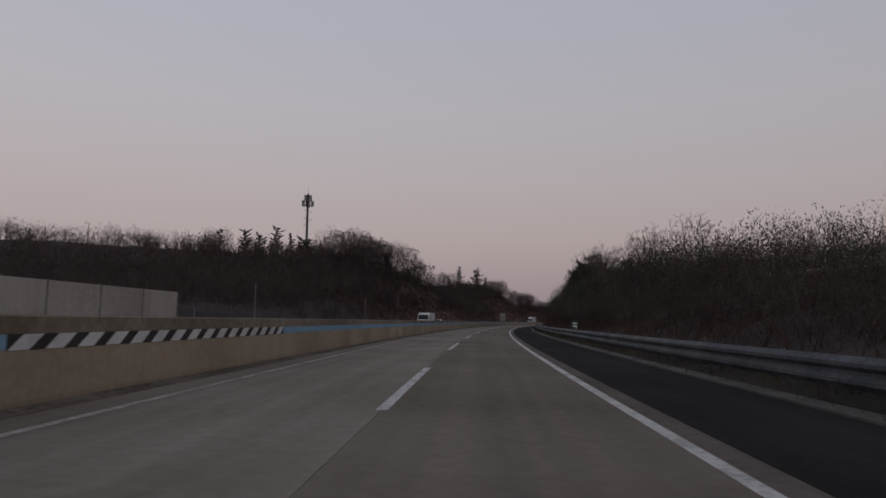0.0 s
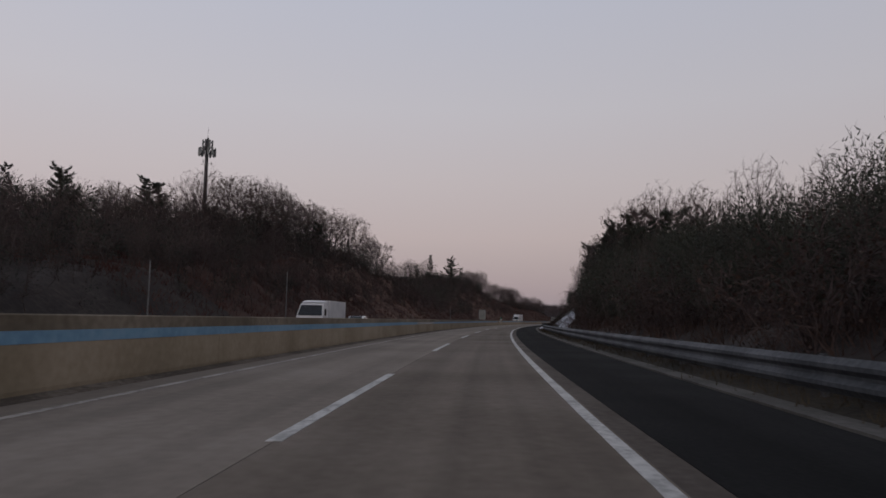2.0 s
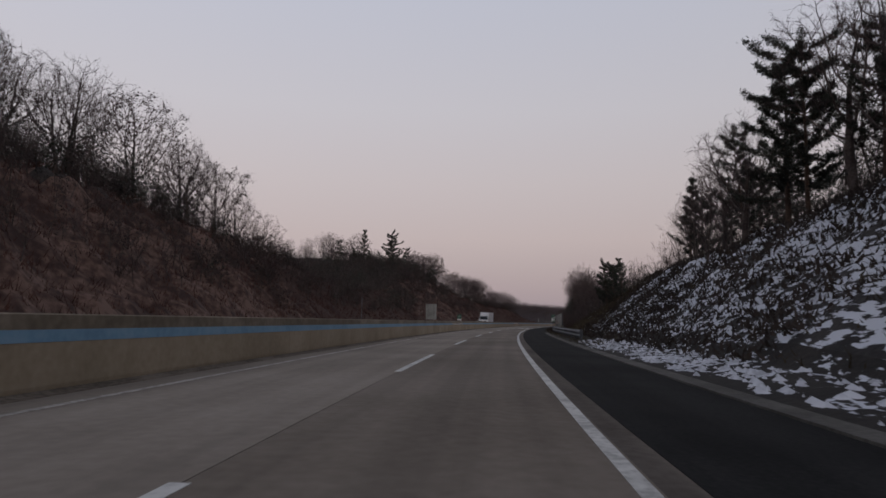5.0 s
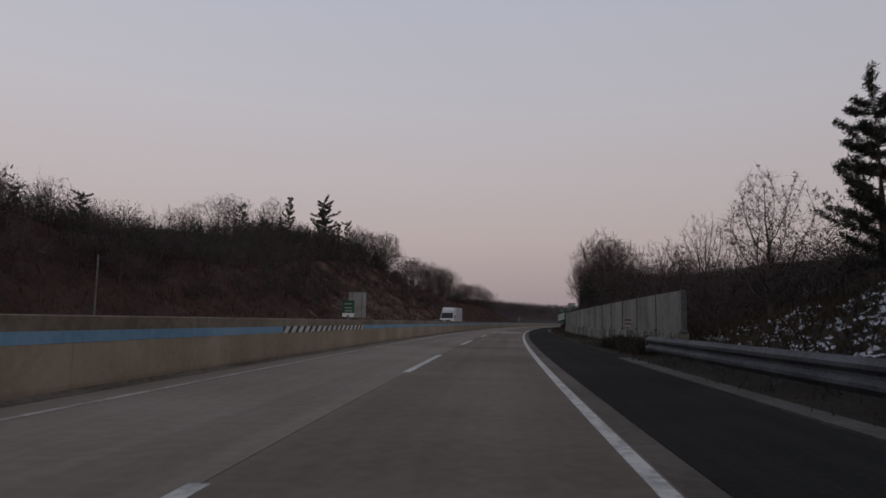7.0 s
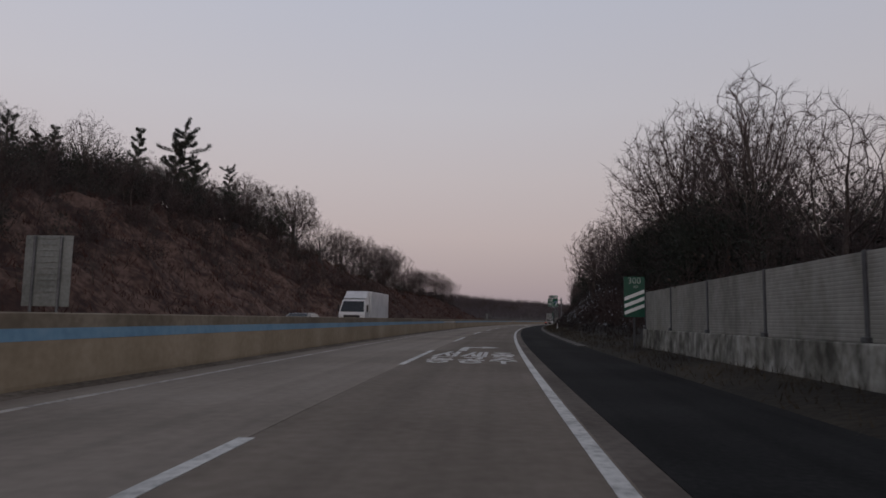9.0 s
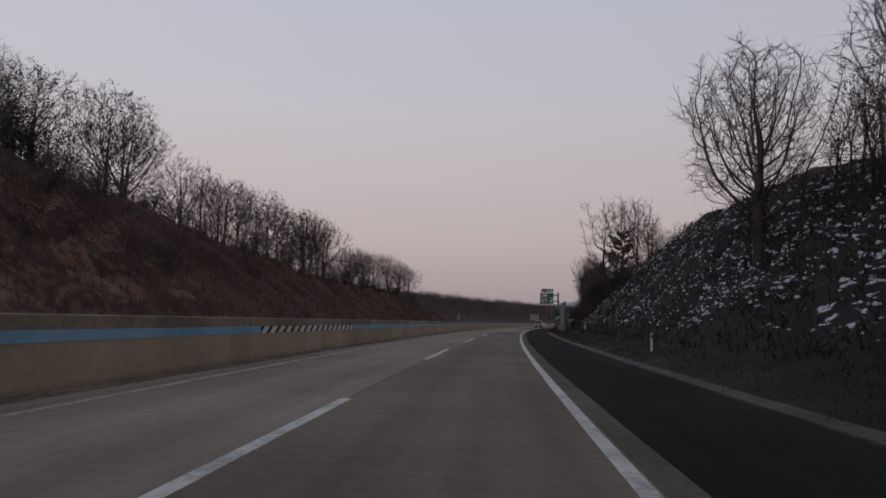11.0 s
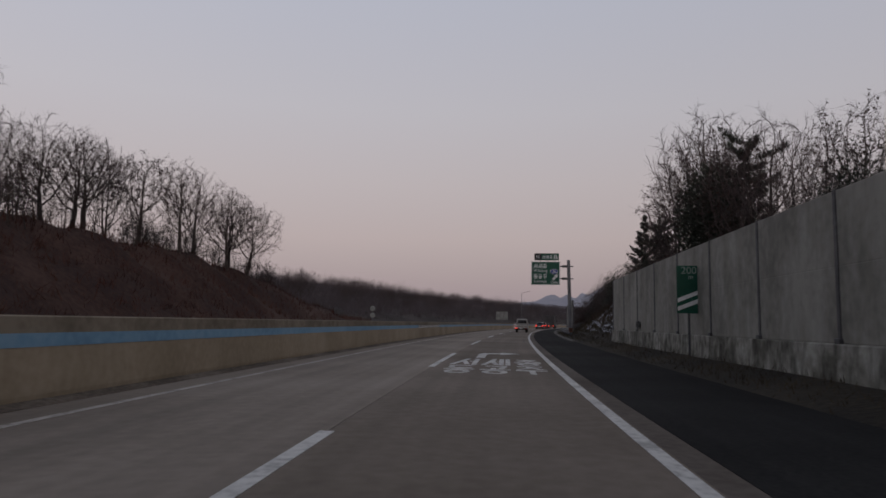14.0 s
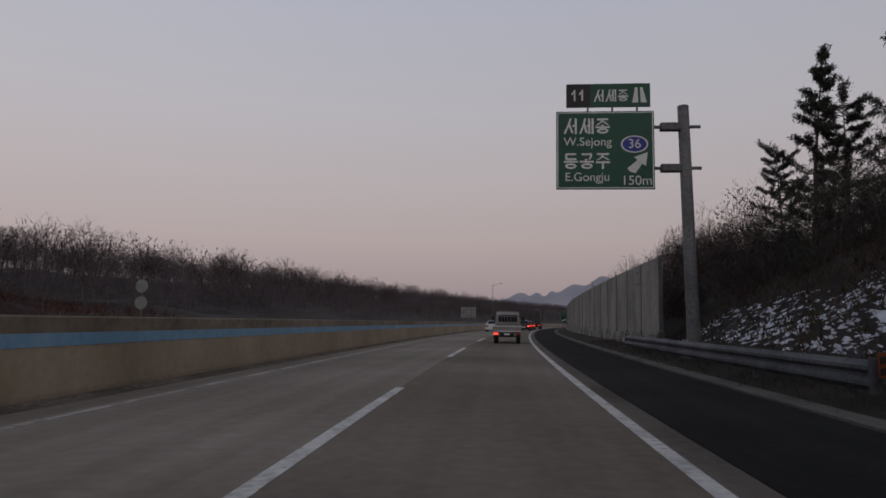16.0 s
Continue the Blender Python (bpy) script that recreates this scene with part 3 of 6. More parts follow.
def road_arrow(s0):
    bm = bmesh.new()
    def poly(pts):
        lo = [bm.verts.new(R(b, a, 0.0)) for a, b in pts]
        hi = [bm.verts.new(R(b, a, 0.006)) for a, b in pts]
        bm.faces.new(hi)
        for i in range(len(pts)):
            bm.faces.new((lo[i], lo[(i + 1) % len(pts)], hi[(i + 1) % len(pts)], hi[i]))
    poly([(1.00, s0), (1.32, s0), (1.32, s0 + 2.5), (1.38, s0 + 3.0), (1.50, s0 + 3.25), (1.85, s0 + 3.3), (1.85, s0 + 3.75),
          (1.22, s0 + 3.7), (1.06, s0 + 3.3), (1.0, s0 + 2.6)])
    poly([(1.85, s0 + 2.6), (2.62, s0 + 3.55), (1.85, s0 + 4.5)])
    bmesh.ops.recalc_face_normals(bm, faces=bm.faces)
    me = bpy.data.meshes.new("road_arrow")
    bm.to_mesh(me)
    bm.free()
    me.materials.append(paint_white)
    tagged(new("road_arrow", me), "white right-turn arrow painted on the driving lane", "road marking", "road arrows", "structure")


for base in (281.15, 417.85):
    road_word(("dong", "gong", "ju"), base, 3.15, "white Korean place name painted on the driving lane")
    road_word(("seo", "se", "jong"), base + 3.5, 3.2, "white Korean place name painted before the arrow")
    road_arrow(base + 7.55)

# tyre skid by the edge line
skid = sweep("skid_mark", [(0, 0.0), (0, .0045), (.05, .0045), (.05, 0.0)], 447.5, 452.5, .5, black_paint)
skid_ob = structure("skid_mark", skid, "dark tyre skid mark near the edge line", "road marking")
skid_ob.matrix_world = Matrix.Translation(R(450, 3.0) - R(450, 0))

# ---------------------------------------------------------------- median barrier
FACE = [(-4.62, 0.0), (-4.60, 0.12), (-4.60, 0.30), (-4.60, 0.985), (-4.60, 1.215), (-4.63, 1.235), (-4.92, 1.235), (-4.95, 1.215), (-4.95, 0.30), (-5.10, 0.12), (-5.15, 0.0)]
BARRIER_FACES = [0, 0, 0, 1, 1, 1, 1, 0, 0, 0, 0]
barrier = thing("median_barrier", Matrix.Identity(4), "tall weathered beige concrete median barrier with a faded blue band", "barrier", kind="structure")
for i in range(-5, 40):
    me = sweep("barrier_section", FACE[::-1], 24 * i - 50 + .006, 24 * i - 26 - .006, 4.0, [barrier_conc, barrier_top], index=BARRIER_FACES)
    part("barrier_section", me, barrier)
part("gutter_strip", sweep("gutter_strip", [(-4.60, 0.0), (-4.60, 0.05), (-4.46, 0.02), (-4.30, 0.006), (-4.30, 0.0)], -190, 1200, 6.0, gutter_dirt), barrier)
STRIPED = [(-1.2 + 112.85 * k, 10.9 + 112.85 * k) for k in range(0, 8)]
edge = -190.0
for s0, s1 in STRIPED + [(1100, 1100)]:
    me = sweep("blue_band", [(-4.602, 0.79), (-4.594, 0.79), (-4.594, 0.985), (-4.602, 0.985)][::-1], edge, s0, 6.0, blue_paint)
    part("blue_band", me, barrier, "faded blue painted band")
    if s1 > s0:
        part("black_band", sweep("black_band", [(-4.602, 0.775), (-4.594, 0.775), (-4.594, 0.99), (-4.602, 0.99)][::-1], s0, s1, 3.0, black_paint), barrier, "black hazard band")
        n = 16
        w = (s1 - s0) / n
        for j in range(n):
            a = s0 + (j + 0.25) * w
            vs = []
            for dd in (-4.596, -4.588):
                for sa, za in ((a - 0.22 * w, 0.780), (a + 0.33 * w, 0.780), (a + 0.72 * w, 0.986), (a + 0.17 * w, 0.986)):
                    vs.append(R(min(max(sa, s0), s1), dd, za))
            part("white_stripe", mesh_from("white_stripe", vs, [(4, 5, 6, 7), (0, 3, 2, 1), (0, 1, 5, 4), (1, 2, 6, 5), (2, 3, 7, 6), (3, 0, 4, 7)], stripe_white), barrier)
    edge = s1

# ---------------------------------------------------------------- guard rails
W_BEAM = [(0.0, .0), (-.035, .03), (-.08, .06), (-.08, .10), (-.01, .145), (-.01, .175), (-.08, .22), (-.08, .26), (-.035, .29), (0, .32),
          (.012, .318), (-.02, .285), (-.062, .252), (-.062, .225), (.008, .18), (.008, .14), (-.062, .095), (-.062, .068), (-.02, .035), (.012, .002)]


def guard_rail(s0, s1, d, top, label, k=1.7):
    rail = thing("guard_rail", M(s0, d, ground_at(s0, d)), label, "guard rail", "guard rails along the shoulder")
    inv = rail.matrix_world.copy()
    prof = [(d + a * 1.2, top - 0.32 * k + b * k) for a, b in W_BEAM]
    n = max(1, round((s1 - s0) / 4))
    w = (s1 - s0) / n
    for i in range(n):
        a = s0 + i * w
        part("beam", sweep("beam", prof, a, a + w + 0.0, 4.0, galv_rail, origin=inv), rail)
        p = inv.inverted() @ M(a + 1.0, d)
        zb = ground_at(a + 1.0, d + .1) - inv.translation.z
        bm = rod((0.13, 0, zb - inv.translation.z * 0 - 0.1), (0.13, 0, top - inv.translation.z + 0.02), 0.065, sides=8)
        part("post", bm, rail, mat=galv_rail, at=Matrix.Translation((p.translation.x, p.translation.y, 0)) @ p.to_3x3().to_4x4())
    end = inv.inverted() @ M(s1, d, top - 0.32 * k)
    bm = rod((0.0, 0, -0.02), (0.0, 0, 0.34 * k), 0.09, sides=10)
    part("end_cap", bm, rail, mat=galv_rail, at=end)
    start = inv.inverted() @ M(s0, d, top - 0.32 * k)
    part("end_cap", rod((0.0, 0, -0.02), (0.0, 0, 0.34 * k), 0.09, sides=10), rail, mat=galv_rail, at=start)
    return rail


guard_rail(-60, 143, 7.35, 0.78, "long galvanised W-beam guard rail on steel posts")
guard_rail(188, 228.5, 7.45, 0.84, "dull galvanised guard rail ending before the noise wall")
guard_rail(466.4, 487, 7.35, 0.78, "galvanised guard rail in front of the sign pole", 1.45)

# ---------------------------------------------------------------- noise walls


def noise_wall(s0, s1, d, base_top, top, mat, label, face=-1, pitch=4.1, foot=0.3, rib=.22, post_mat=None):
    """Panels between steel posts on a concrete base; face -1 looks to the left."""
    wall = thing("noise_wall", M(s0, d, foot), label, "noise barrier", kind="structure")
    inv = wall.matrix_world.copy()
    n = round((s1 - s0) / pitch)
    part("base", sweep("base", [(d - .22, foot - .5), (d - .17, base_top - .03), (d - .15, base_top), (d + .15, base_top), (d + .2, foot - .5)], s0, s1, 4.1, wall_base, origin=inv), wall, "stained cast concrete base")
    w = (s1 - s0) / n
    rows_n = max(1, round((top - base_top) / rib))
    for i in range(n):
        a = s0 + i * w
        # ribbed panel: shallow horizontal ribs on the road side
        prof = [(d + .06, base_top)]
        for k in range(rows_n):
            z = base_top + (top - base_top) * k / rows_n
            hgt = (top - base_top) / rows_n
            prof += [(d + face * .056, z + .006), (d + face * .06, z + .02), (d + face * .06, z + hgt - .014), (d + face * .056, z + hgt - .002)]
        prof += [(d + .06, top)]
        prof = prof if face < 0 else prof
        part("panel", sweep("panel", prof, a + .06, a + w - .06, 2.1, mat, origin=inv), wall)
    for i in range(n + 1):
        a = s0 + i * w
        bm = box(-.085, .085, -.06, .06, base_top - foot - .02, top - foot + .02, .012)
        part("post", bm, wall, mat=post_mat or galv_dark, at=inv.inverted() @ M(a, d, foot))
        part("post_foot", box(-.14, .12, -.11, .11, base_top - foot, base_top - foot + .10, .02), wall, mat=galv_dark, at=inv.inverted() @ M(a, d, foot))
    return wall


noise_wall(227.6, 289.5, 8.5, 0.98, 2.45, panel_mat, "grey concrete noise wall with stained base and steel posts", rib=.075)
noise_wall(402.3, 443.4, 8.5, 0.97, 3.95, panel_mat, "tall grey concrete noise wall on a stained base", rib=1.5)
noise_wall(485.8, 575.8, 8.6, 0.85, 4.2, panel_mat, "tall grey noise wall beyond the direction sign", rib=1.6)
noise_wall(-22, 31.2, -17.6, 0.95, 2.75, panel_light, "pale beige noise wall beside the oncoming lanes", face=1, post_mat=kerb_pale)


# ---------------------------------------------------------------- dark fence at the edge of the snow
fence_mat = material("dark_green_netting", (0.010, 0.013, 0.010), (0.016, 0.020, 0.015), (0.026, 0.030, 0.022), 0.9, 14, 0.8, 0.4)
fence = thing("fence", M(134, 9.9, 0), "dark green netting fence with a steel top rail above the snowy bank", "fence", kind="structure")
fence_inv = fence.matrix_world.inverted()
stations = [(141 + 1.65 * i, 12.0 + .15 * i + .3 * math.sin(math.pi * i / 10)) for i in range(11)]
z_ends = (float(height(*stations[0])), float(height(*stations[-1])))
tops = [R(a, b, z_ends[0] + (z_ends[1] - z_ends[0]) * i / 10) for i, (a, b) in enumerate(stations)]
for i, p in enumerate(tops):
    part("post", rod(fence_inv @ (p - Vector((0, 0, .4))), fence_inv @ (p + Vector((0, 0, 1.06))), .04, .04, 6), fence, mat=galv_dark)
    if i + 1 < len(tops):
        q = tops[i + 1]
        part("top_rail", rod(fence_inv @ (p + Vector((0, 0, 1.02))), fence_inv @ (q + Vector((0, 0, 1.02))), .022, .022, 6), fence, "dull steel top rail", galv_dark)
        side = (q - p).cross(Vector((0, 0, 1))).normalized() * .012
        lo, hi = Vector((0, 0, -.4)), Vector((0, 0, .98))
        vs = [fence_inv @ v for v in (p + lo - side, q + lo - side, q + hi - side, p + hi - side, p + lo + side, q + lo + side, q + hi + side, p + hi + side)]
        part("netting", mesh_from("netting", vs, [(0, 1, 2, 3), (7, 6, 5, 4), (3, 2, 6, 7), (0, 3, 7, 4), (1, 5, 6, 2), (0, 4, 5, 1)], fence_mat), fence)

# ---------------------------------------------------------------- trees
RNG = np.random.default_rng(11)


def unit(v):
    return v / (np.linalg.norm(v) + 1e-9)


def tubes(segs, sides):
    """Open tapered tubes for segments (p0, p1, r0, r1)."""
    if not segs:
        return np.zeros((0, 3)), []
    p0 = np.array([s[0] for s in segs])
    p1 = np.array([s[1] for s in segs])
    r0 = np.array([s[2] for s in segs])[:, None, None]
    r1 = np.array([s[3] for s in segs])[:, None, None]
    w = p1 - p0
    w /= np.linalg.norm(w, axis=1, keepdims=True) + 1e-9
    ref = np.where(np.abs(w[:, 2:3]) > .9, np.array([[1., 0, 0]]), np.array([[0, 0, 1.]]))
    u = np.cross(w, ref)
    u /= np.linalg.norm(u, axis=1, keepdims=True) + 1e-9
    v = np.cross(w, u)
    a = np.arange(sides) * 2 * np.pi / sides
    ring = u[:, None, :] * np.cos(a)[None, :, None] + v[:, None, :] * np.sin(a)[None, :, None]
    verts = np.concatenate([p0[:, None, :] + ring * r0, p1[:, None, :] + ring * r1], 1).reshape(-1, 3)
    n = len(segs)
    base = np.arange(n)[:, None] * 2 * sides
    i = np.arange(sides)[None, :]
    j = (i + 1) % sides
    faces = np.stack([base + i, base + j, base + sides + j, base + sides + i], -1).reshape(-1, 4)
    return verts, faces.tolist()


def blades(centres, size, rng, flat=0.3, width=0.25):
    """Small leaf-like triangles at the given places."""
    n = len(centres)
    a = rng.normal(size=(n, 3))
    a[:, 2] *= flat + .4
    a /= np.linalg.norm(a, axis=1, keepdims=True)
    b = np.cross(a, rng.normal(size=(n, 3)))
    b /= np.linalg.norm(b, axis=1, keepdims=True) + 1e-9
    L = size * rng.uniform(.6, 1.4, (n, 1))
    v = np.stack([centres - b * L * width, centres + b * L * width, centres + a * L], 1).reshape(-1, 3)
    f = np.arange(n * 3).reshape(-1, 3)
    return v, f.tolist()


def colonise(rng, n, rx, rz, cz, fork, lean=0.0, stems=1, step=.25, kill=.36, shell=.45, dome=1.0):
    """Skeleton of a bare tree 10 m high: limbs reach out for points spread through the crown, forking as they go."""
    g = rng.normal(size=(n, 3))
    g /= np.linalg.norm(g, axis=1, keepdims=True)
    g[:, 2] = np.where(g[:, 2] < 0, g[:, 2] * dome, g[:, 2])
    aims = g * (rng.uniform(0, 1, (n, 1)) ** shell) * np.array([rx, rx, rz])
    bumps = 1 + .16 * np.sin(3 * np.arctan2(g[:, 1], g[:, 0]) + rng.uniform(0, 6)) + .10 * np.sin(7 * g[:, 2] + rng.uniform(0, 6))
    aims = aims * bumps[:, None] + np.array([lean * cz, 0, cz])
    nodes, parent = [], []
    for k in range(stems):
        a = rng.uniform(0, 6.28)
        p = np.array([math.cos(a), math.sin(a), 0.0]) * (.04 if stems > 1 else 0)
        d = unit(np.array([lean + math.cos(a) * .16 * (stems > 1), math.sin(a) * .16 * (stems > 1), 1.0]))
        last = -1
        while p[2] < fork:
            nodes.append(p)
            parent.append(last)
            last = len(nodes) - 1
            d = unit(d + rng.normal(size=3) * np.array([.07, .07, 0]) + np.array([0, 0, .05]))
            p = p + d * .42
    P = np.array(nodes)
    dist = np.linalg.norm(aims[:, None] - P[None], axis=2)
    near, best = dist.argmin(1), dist.min(1)
    kids = np.zeros(len(P), int)
    for it in range(110):
        if not len(aims):
            break
        use = np.unique(near)
        pull = (aims - P[near]) / (best[:, None] + 1e-6)
        fresh, par = [], []
        for i in use:
            if kids[i] >= 3:
                continue
            v = pull[near == i].sum(0)
            back = P[i] - P[parent[i]] if parent[i] >= 0 else np.array([0, 0, 1.0])
            v = unit(unit(v) + unit(back) * .62 + rng.normal(size=3) * .11 + np.array([0, 0, .13]))
            fresh.append(P[i] + v * step)
            par.append(int(i))
        if not fresh:
            break
        kids = np.concatenate([kids, np.zeros(len(fresh), int)])
        for i in par:
            kids[i] += 1
        o = len(P)
        F = np.array(fresh)
        P = np.concatenate([P, F])
        parent += par
        dn = np.linalg.norm(aims[:, None] - F[None], axis=2)
        j, m = dn.argmin(1), dn.min(1)
        near, best = np.where(m < best, j + o, near), np.minimum(best, m)
        stay = (best > kill) & (kids[near] < 3)
        aims, near, best = aims[stay], near[stay], best[stay]
    parent = np.array(parent)
    flow = np.zeros(len(P))
    for i in range(len(P) - 1, -1, -1):
        flow[i] = max(flow[i], 1.0)
        if parent[i] >= 0:
            flow[parent[i]] += flow[i]
    return P, parent, .0078 * flow ** .54


def spikes(p, d, length, r):
    """Thin three-sided twigs, pointed at the end."""
    ref = np.where(np.abs(d[:, 2:3]) > .9, np.array([[1., 0, 0]]), np.array([[0, 0, 1.]]))
    u = unit_rows(np.cross(d, ref))
    w = np.cross(d, u)
    ring = [p + (u * math.cos(a) + w * math.sin(a)) * r for a in (0, 2.094, 4.189)]
    v = np.stack(ring + [p + d * length], 1).reshape(-1, 3)
    o = np.arange(len(p))[:, None] * 4
    f = np.concatenate([o + np.array([[0, 1, 3]]), o + np.array([[1, 2, 3]]), o + np.array([[2, 0, 3]])])
    return v, f


def unit_rows(a):
    return a / (np.linalg.norm(a, axis=1, keepdims=True) + 1e-9)


def bare_tree_meshes(seed, n=300, rx=3.1, rz=3.6, cz=6.0, fork=2.2, twigs=2, leaves=0, **shape):
    rng = np.random.default_rng(seed)
    P, parent, r = colonise(rng, n, rx, rz, cz, fork, **shape)
    k = 10 / (P[:, 2].max() + .45)
    P = P * k
    has = parent >= 0
    child = np.nonzero(has)[0]
    up = parent[child]
    end_r = np.minimum(r[child], r[up])
    start_r = np.minimum(r[up], end_r * 1.5)
    big = end_r > .028
    v, f = tubes(list(zip(P[up[big]], P[child[big]], start_r[big], end_r[big])), 6)
    trunk = mesh_from("trunk", v, f, bark, smooth=True)
    v, f = tubes(list(zip(P[up[~big]], P[child[~big]], start_r[~big], end_r[~big])), 3)
    thin = np.repeat(child[end_r < .020], twigs)
    back = unit_rows(P[thin] - P[parent[thin]])
    d = unit_rows(back * .75 + rng.normal(size=back.shape) * .5 + np.array([0, 0, .25]))
    tp = P[thin] - back * rng.uniform(0, .25, (len(thin), 1))
    tv, tf = spikes(tp, d, rng.uniform(.25, .85, (len(thin), 1)), .0080)
    f = f + (tf + len(v)).tolist()
    v = np.concatenate([v, tv])
    idx = [0] * len(f)
    if leaves:
        pick = tp[rng.integers(0, len(tp), leaves)] + rng.normal(size=(leaves, 3)) * .16
        lv, lf = blades(pick, .14, rng, width=.38)
        f = f + [tuple(x + len(v) for x in t) for t in lf]
        v = np.concatenate([v, lv])
        idx += [1] * len(lf)
    return trunk, mesh_from("crown", v, f, [twig, dead_leaf], idx)


def pine_meshes(seed, thick=1.0, start=.3, conic=.6, clumps=5, tips=20):
    """Pine: trunk, irregular whorls of limbs and needle clumps at their ends."""
    rng = np.random.default_rng(seed)
    h = 10.0
    segs, cl = [], []
    p = np.zeros(3)
    pts = [p]
    d = np.array([0, 0, 1.])
    for i in range(10):
        d = unit(d * np.array([.8, .8, 1]) + rng.normal(size=3) * np.array([.03, .03, 0]))
        p = p + d * h / 10
        pts.append(p)
    for i in range(10):
        segs.append((pts[i], pts[i + 1], .17 * (1 - i / 10.5), .17 * (1 - (i + 1) / 10.5)))
    n = 30
    for k in range(n):
        f = start + (1 - start) * (k + rng.uniform(0, .8)) / n
        i = min(int(f * 10), 9)
        q = pts[i] + (pts[i + 1] - pts[i]) * (f * 10 - i)
        a = k * 2.4 + rng.uniform(-.5, .5)
        ln = h * (.31 * (1 - (f - start) / (1 - start) * conic) + .02) * rng.uniform(.45, 1.2) * thick
        dr = unit(np.array([math.cos(a), math.sin(a), rng.uniform(-.12, .30)]))
        line = [q]
        for j in range(4):
            dr = unit(dr + np.array([0, 0, .05 + .09 * j]) + rng.normal(size=3) * .10)
            line.append(line[-1] + dr * ln / 4)
        segs += [(line[j], line[j + 1], .045 - .009 * j, .036 - .009 * j) for j in range(4)]
        # needle tufts sit along the limb and on short side shoots that turn up at their ends
        for c in range(clumps * 2):
            u = .8 + 3.2 * (c + rng.uniform(.1, .9)) / (clumps * 2)
            j = min(int(u), 3)
            base = line[j] + (line[j + 1] - line[j]) * (u - j)
            side = unit(np.cross(dr, np.array([0, 0, 1.])) * rng.choice([-1, 1]) + dr * .8 + np.array([0, 0, .45]))
            tip = base + side * ln * rng.uniform(.05, .20)
            cl += [base + (tip - base) * .5, tip] if c % 2 else [base]
    cl += [pts[-1] + rng.normal(size=3) * np.array([.06, .06, 0]) + np.array([0, 0, .12 - .16 * i]) for i in range(8)]
    v, f = tubes(segs, 5)
    trunk = mesh_from("trunk", v, f, pine_bark, smooth=True)
    cl = np.array(cl)
    cen = np.repeat(cl, tips, 0) + rng.normal(size=(len(cl) * tips, 3)) * np.array([.105, .105, .075])
    v, f = blades(cen, .21, rng, flat=.9, width=.13)
    return trunk, mesh_from("crown", v, f, needle)


def shrub_meshes(seed, leafy=520):
    """Scrub about 2 m high: many thin stems with dry leaves."""
    rng = np.random.default_rng(seed)
    segs, ends = [], []
    for k in range(22):
        a = rng.uniform(0, 6.28)
        p = np.array([math.cos(a), math.sin(a), 0]) * rng.uniform(0, .5)
        d = unit(np.array([math.cos(a) * .5, math.sin(a) * .5, 1.]) + rng.normal(size=3) * .2)
        ln = rng.uniform(1.0, 2.2)
        r = .016
        for i in range(4):
            d = unit(d + rng.normal(size=3) * .22)
            q = p + d * ln / 4
            segs.append((p, q, r, r * .75))
            for t in range(3):
                e = q + unit(d + rng.normal(size=3) * .8) * ln * .22
                segs.append((q, e, r * .6, .005))
                ends.append(e)
            p, r = q, r * .75
        ends.append(p)
    v, f = tubes([(a, b, max(r, .009), max(q, .007)) for a, b, r, q in segs], 3)
    e = np.array(ends)
    pick = e[rng.integers(0, len(e), leafy)] + rng.normal(size=(leafy, 3)) * .12
    lv, lf = blades(pick, .075, rng, width=.4)
    return mesh_from("branchwork", v, f, twig), mesh_from("foliage", lv, lf, dead_leaf)


BARE = [bare_tree_meshes(1, 850, 3.5, 3.7, 6.1), bare_tree_meshes(2, 750, 2.7, 3.9, 5.9, 2.6), bare_tree_meshes(3, 850, 3.7, 3.4, 6.4, 2.4),
        bare_tree_meshes(4, 700, 2.5, 4.0, 5.8, 2.0), bare_tree_meshes(5, 850, 3.3, 3.6, 6.0, 1.2, stems=2), bare_tree_meshes(6, 750, 3.1, 3.6, 6.0, leaves=420)]
NEAR = [bare_tree_meshes(21, 1200, 3.0, 4.0, 5.9, 2.3, kill=.30), bare_tree_meshes(22, 1200, 3.2, 4.0, 5.9, 1.0, stems=2, kill=.31), bare_tree_meshes(23, 1100, 3.0, 3.9, 5.8, 2.0, leaves=900, kill=.32),
        bare_tree_meshes(24, 1000, 2.6, 4.0, 5.9, 2.6, kill=.31), bare_tree_meshes(25, 520, 2.5, 3.6, 6.3, 3.0, kill=.40), bare_tree_meshes(26, 480, 2.2, 3.4, 6.4, 3.4, kill=.40, lean=.06)]
PINE = [pine_meshes(31, 1.0, .2, .6), pine_meshes(32, 1.2, .25, .45, 7, 24), pine_meshes(33, .85, .12, .8, 6), pine_meshes(34, 1.15, .15, .5, 8, 26)]
BROAD = [bare_tree_meshes(61, 1300, 3.9, 3.6, 6.2, 2.3, kill=.31), bare_tree_meshes(62, 1300, 4.1, 3.4, 6.3, 1.4, stems=2, kill=.31), bare_tree_meshes(63, 1000, 3.7, 3.6, 6.1, 2.1, leaves=2400, kill=.32),
         bare_tree_meshes(64, 1200, 3.8, 3.7, 6.1, 2.0, lean=-.12, kill=.32)]
SHRUB = [shrub_meshes(41), shrub_meshes(42, 800), shrub_meshes(43, 260)]
LABELS = {"bare": "leafless grey-brown deciduous tree on the hillside", "leafy": "bare tree keeping some dry brown leaves",
          "pine": "dark green pine tree with irregular limbs", "shrub": "leafless russet scrub on the bank"}


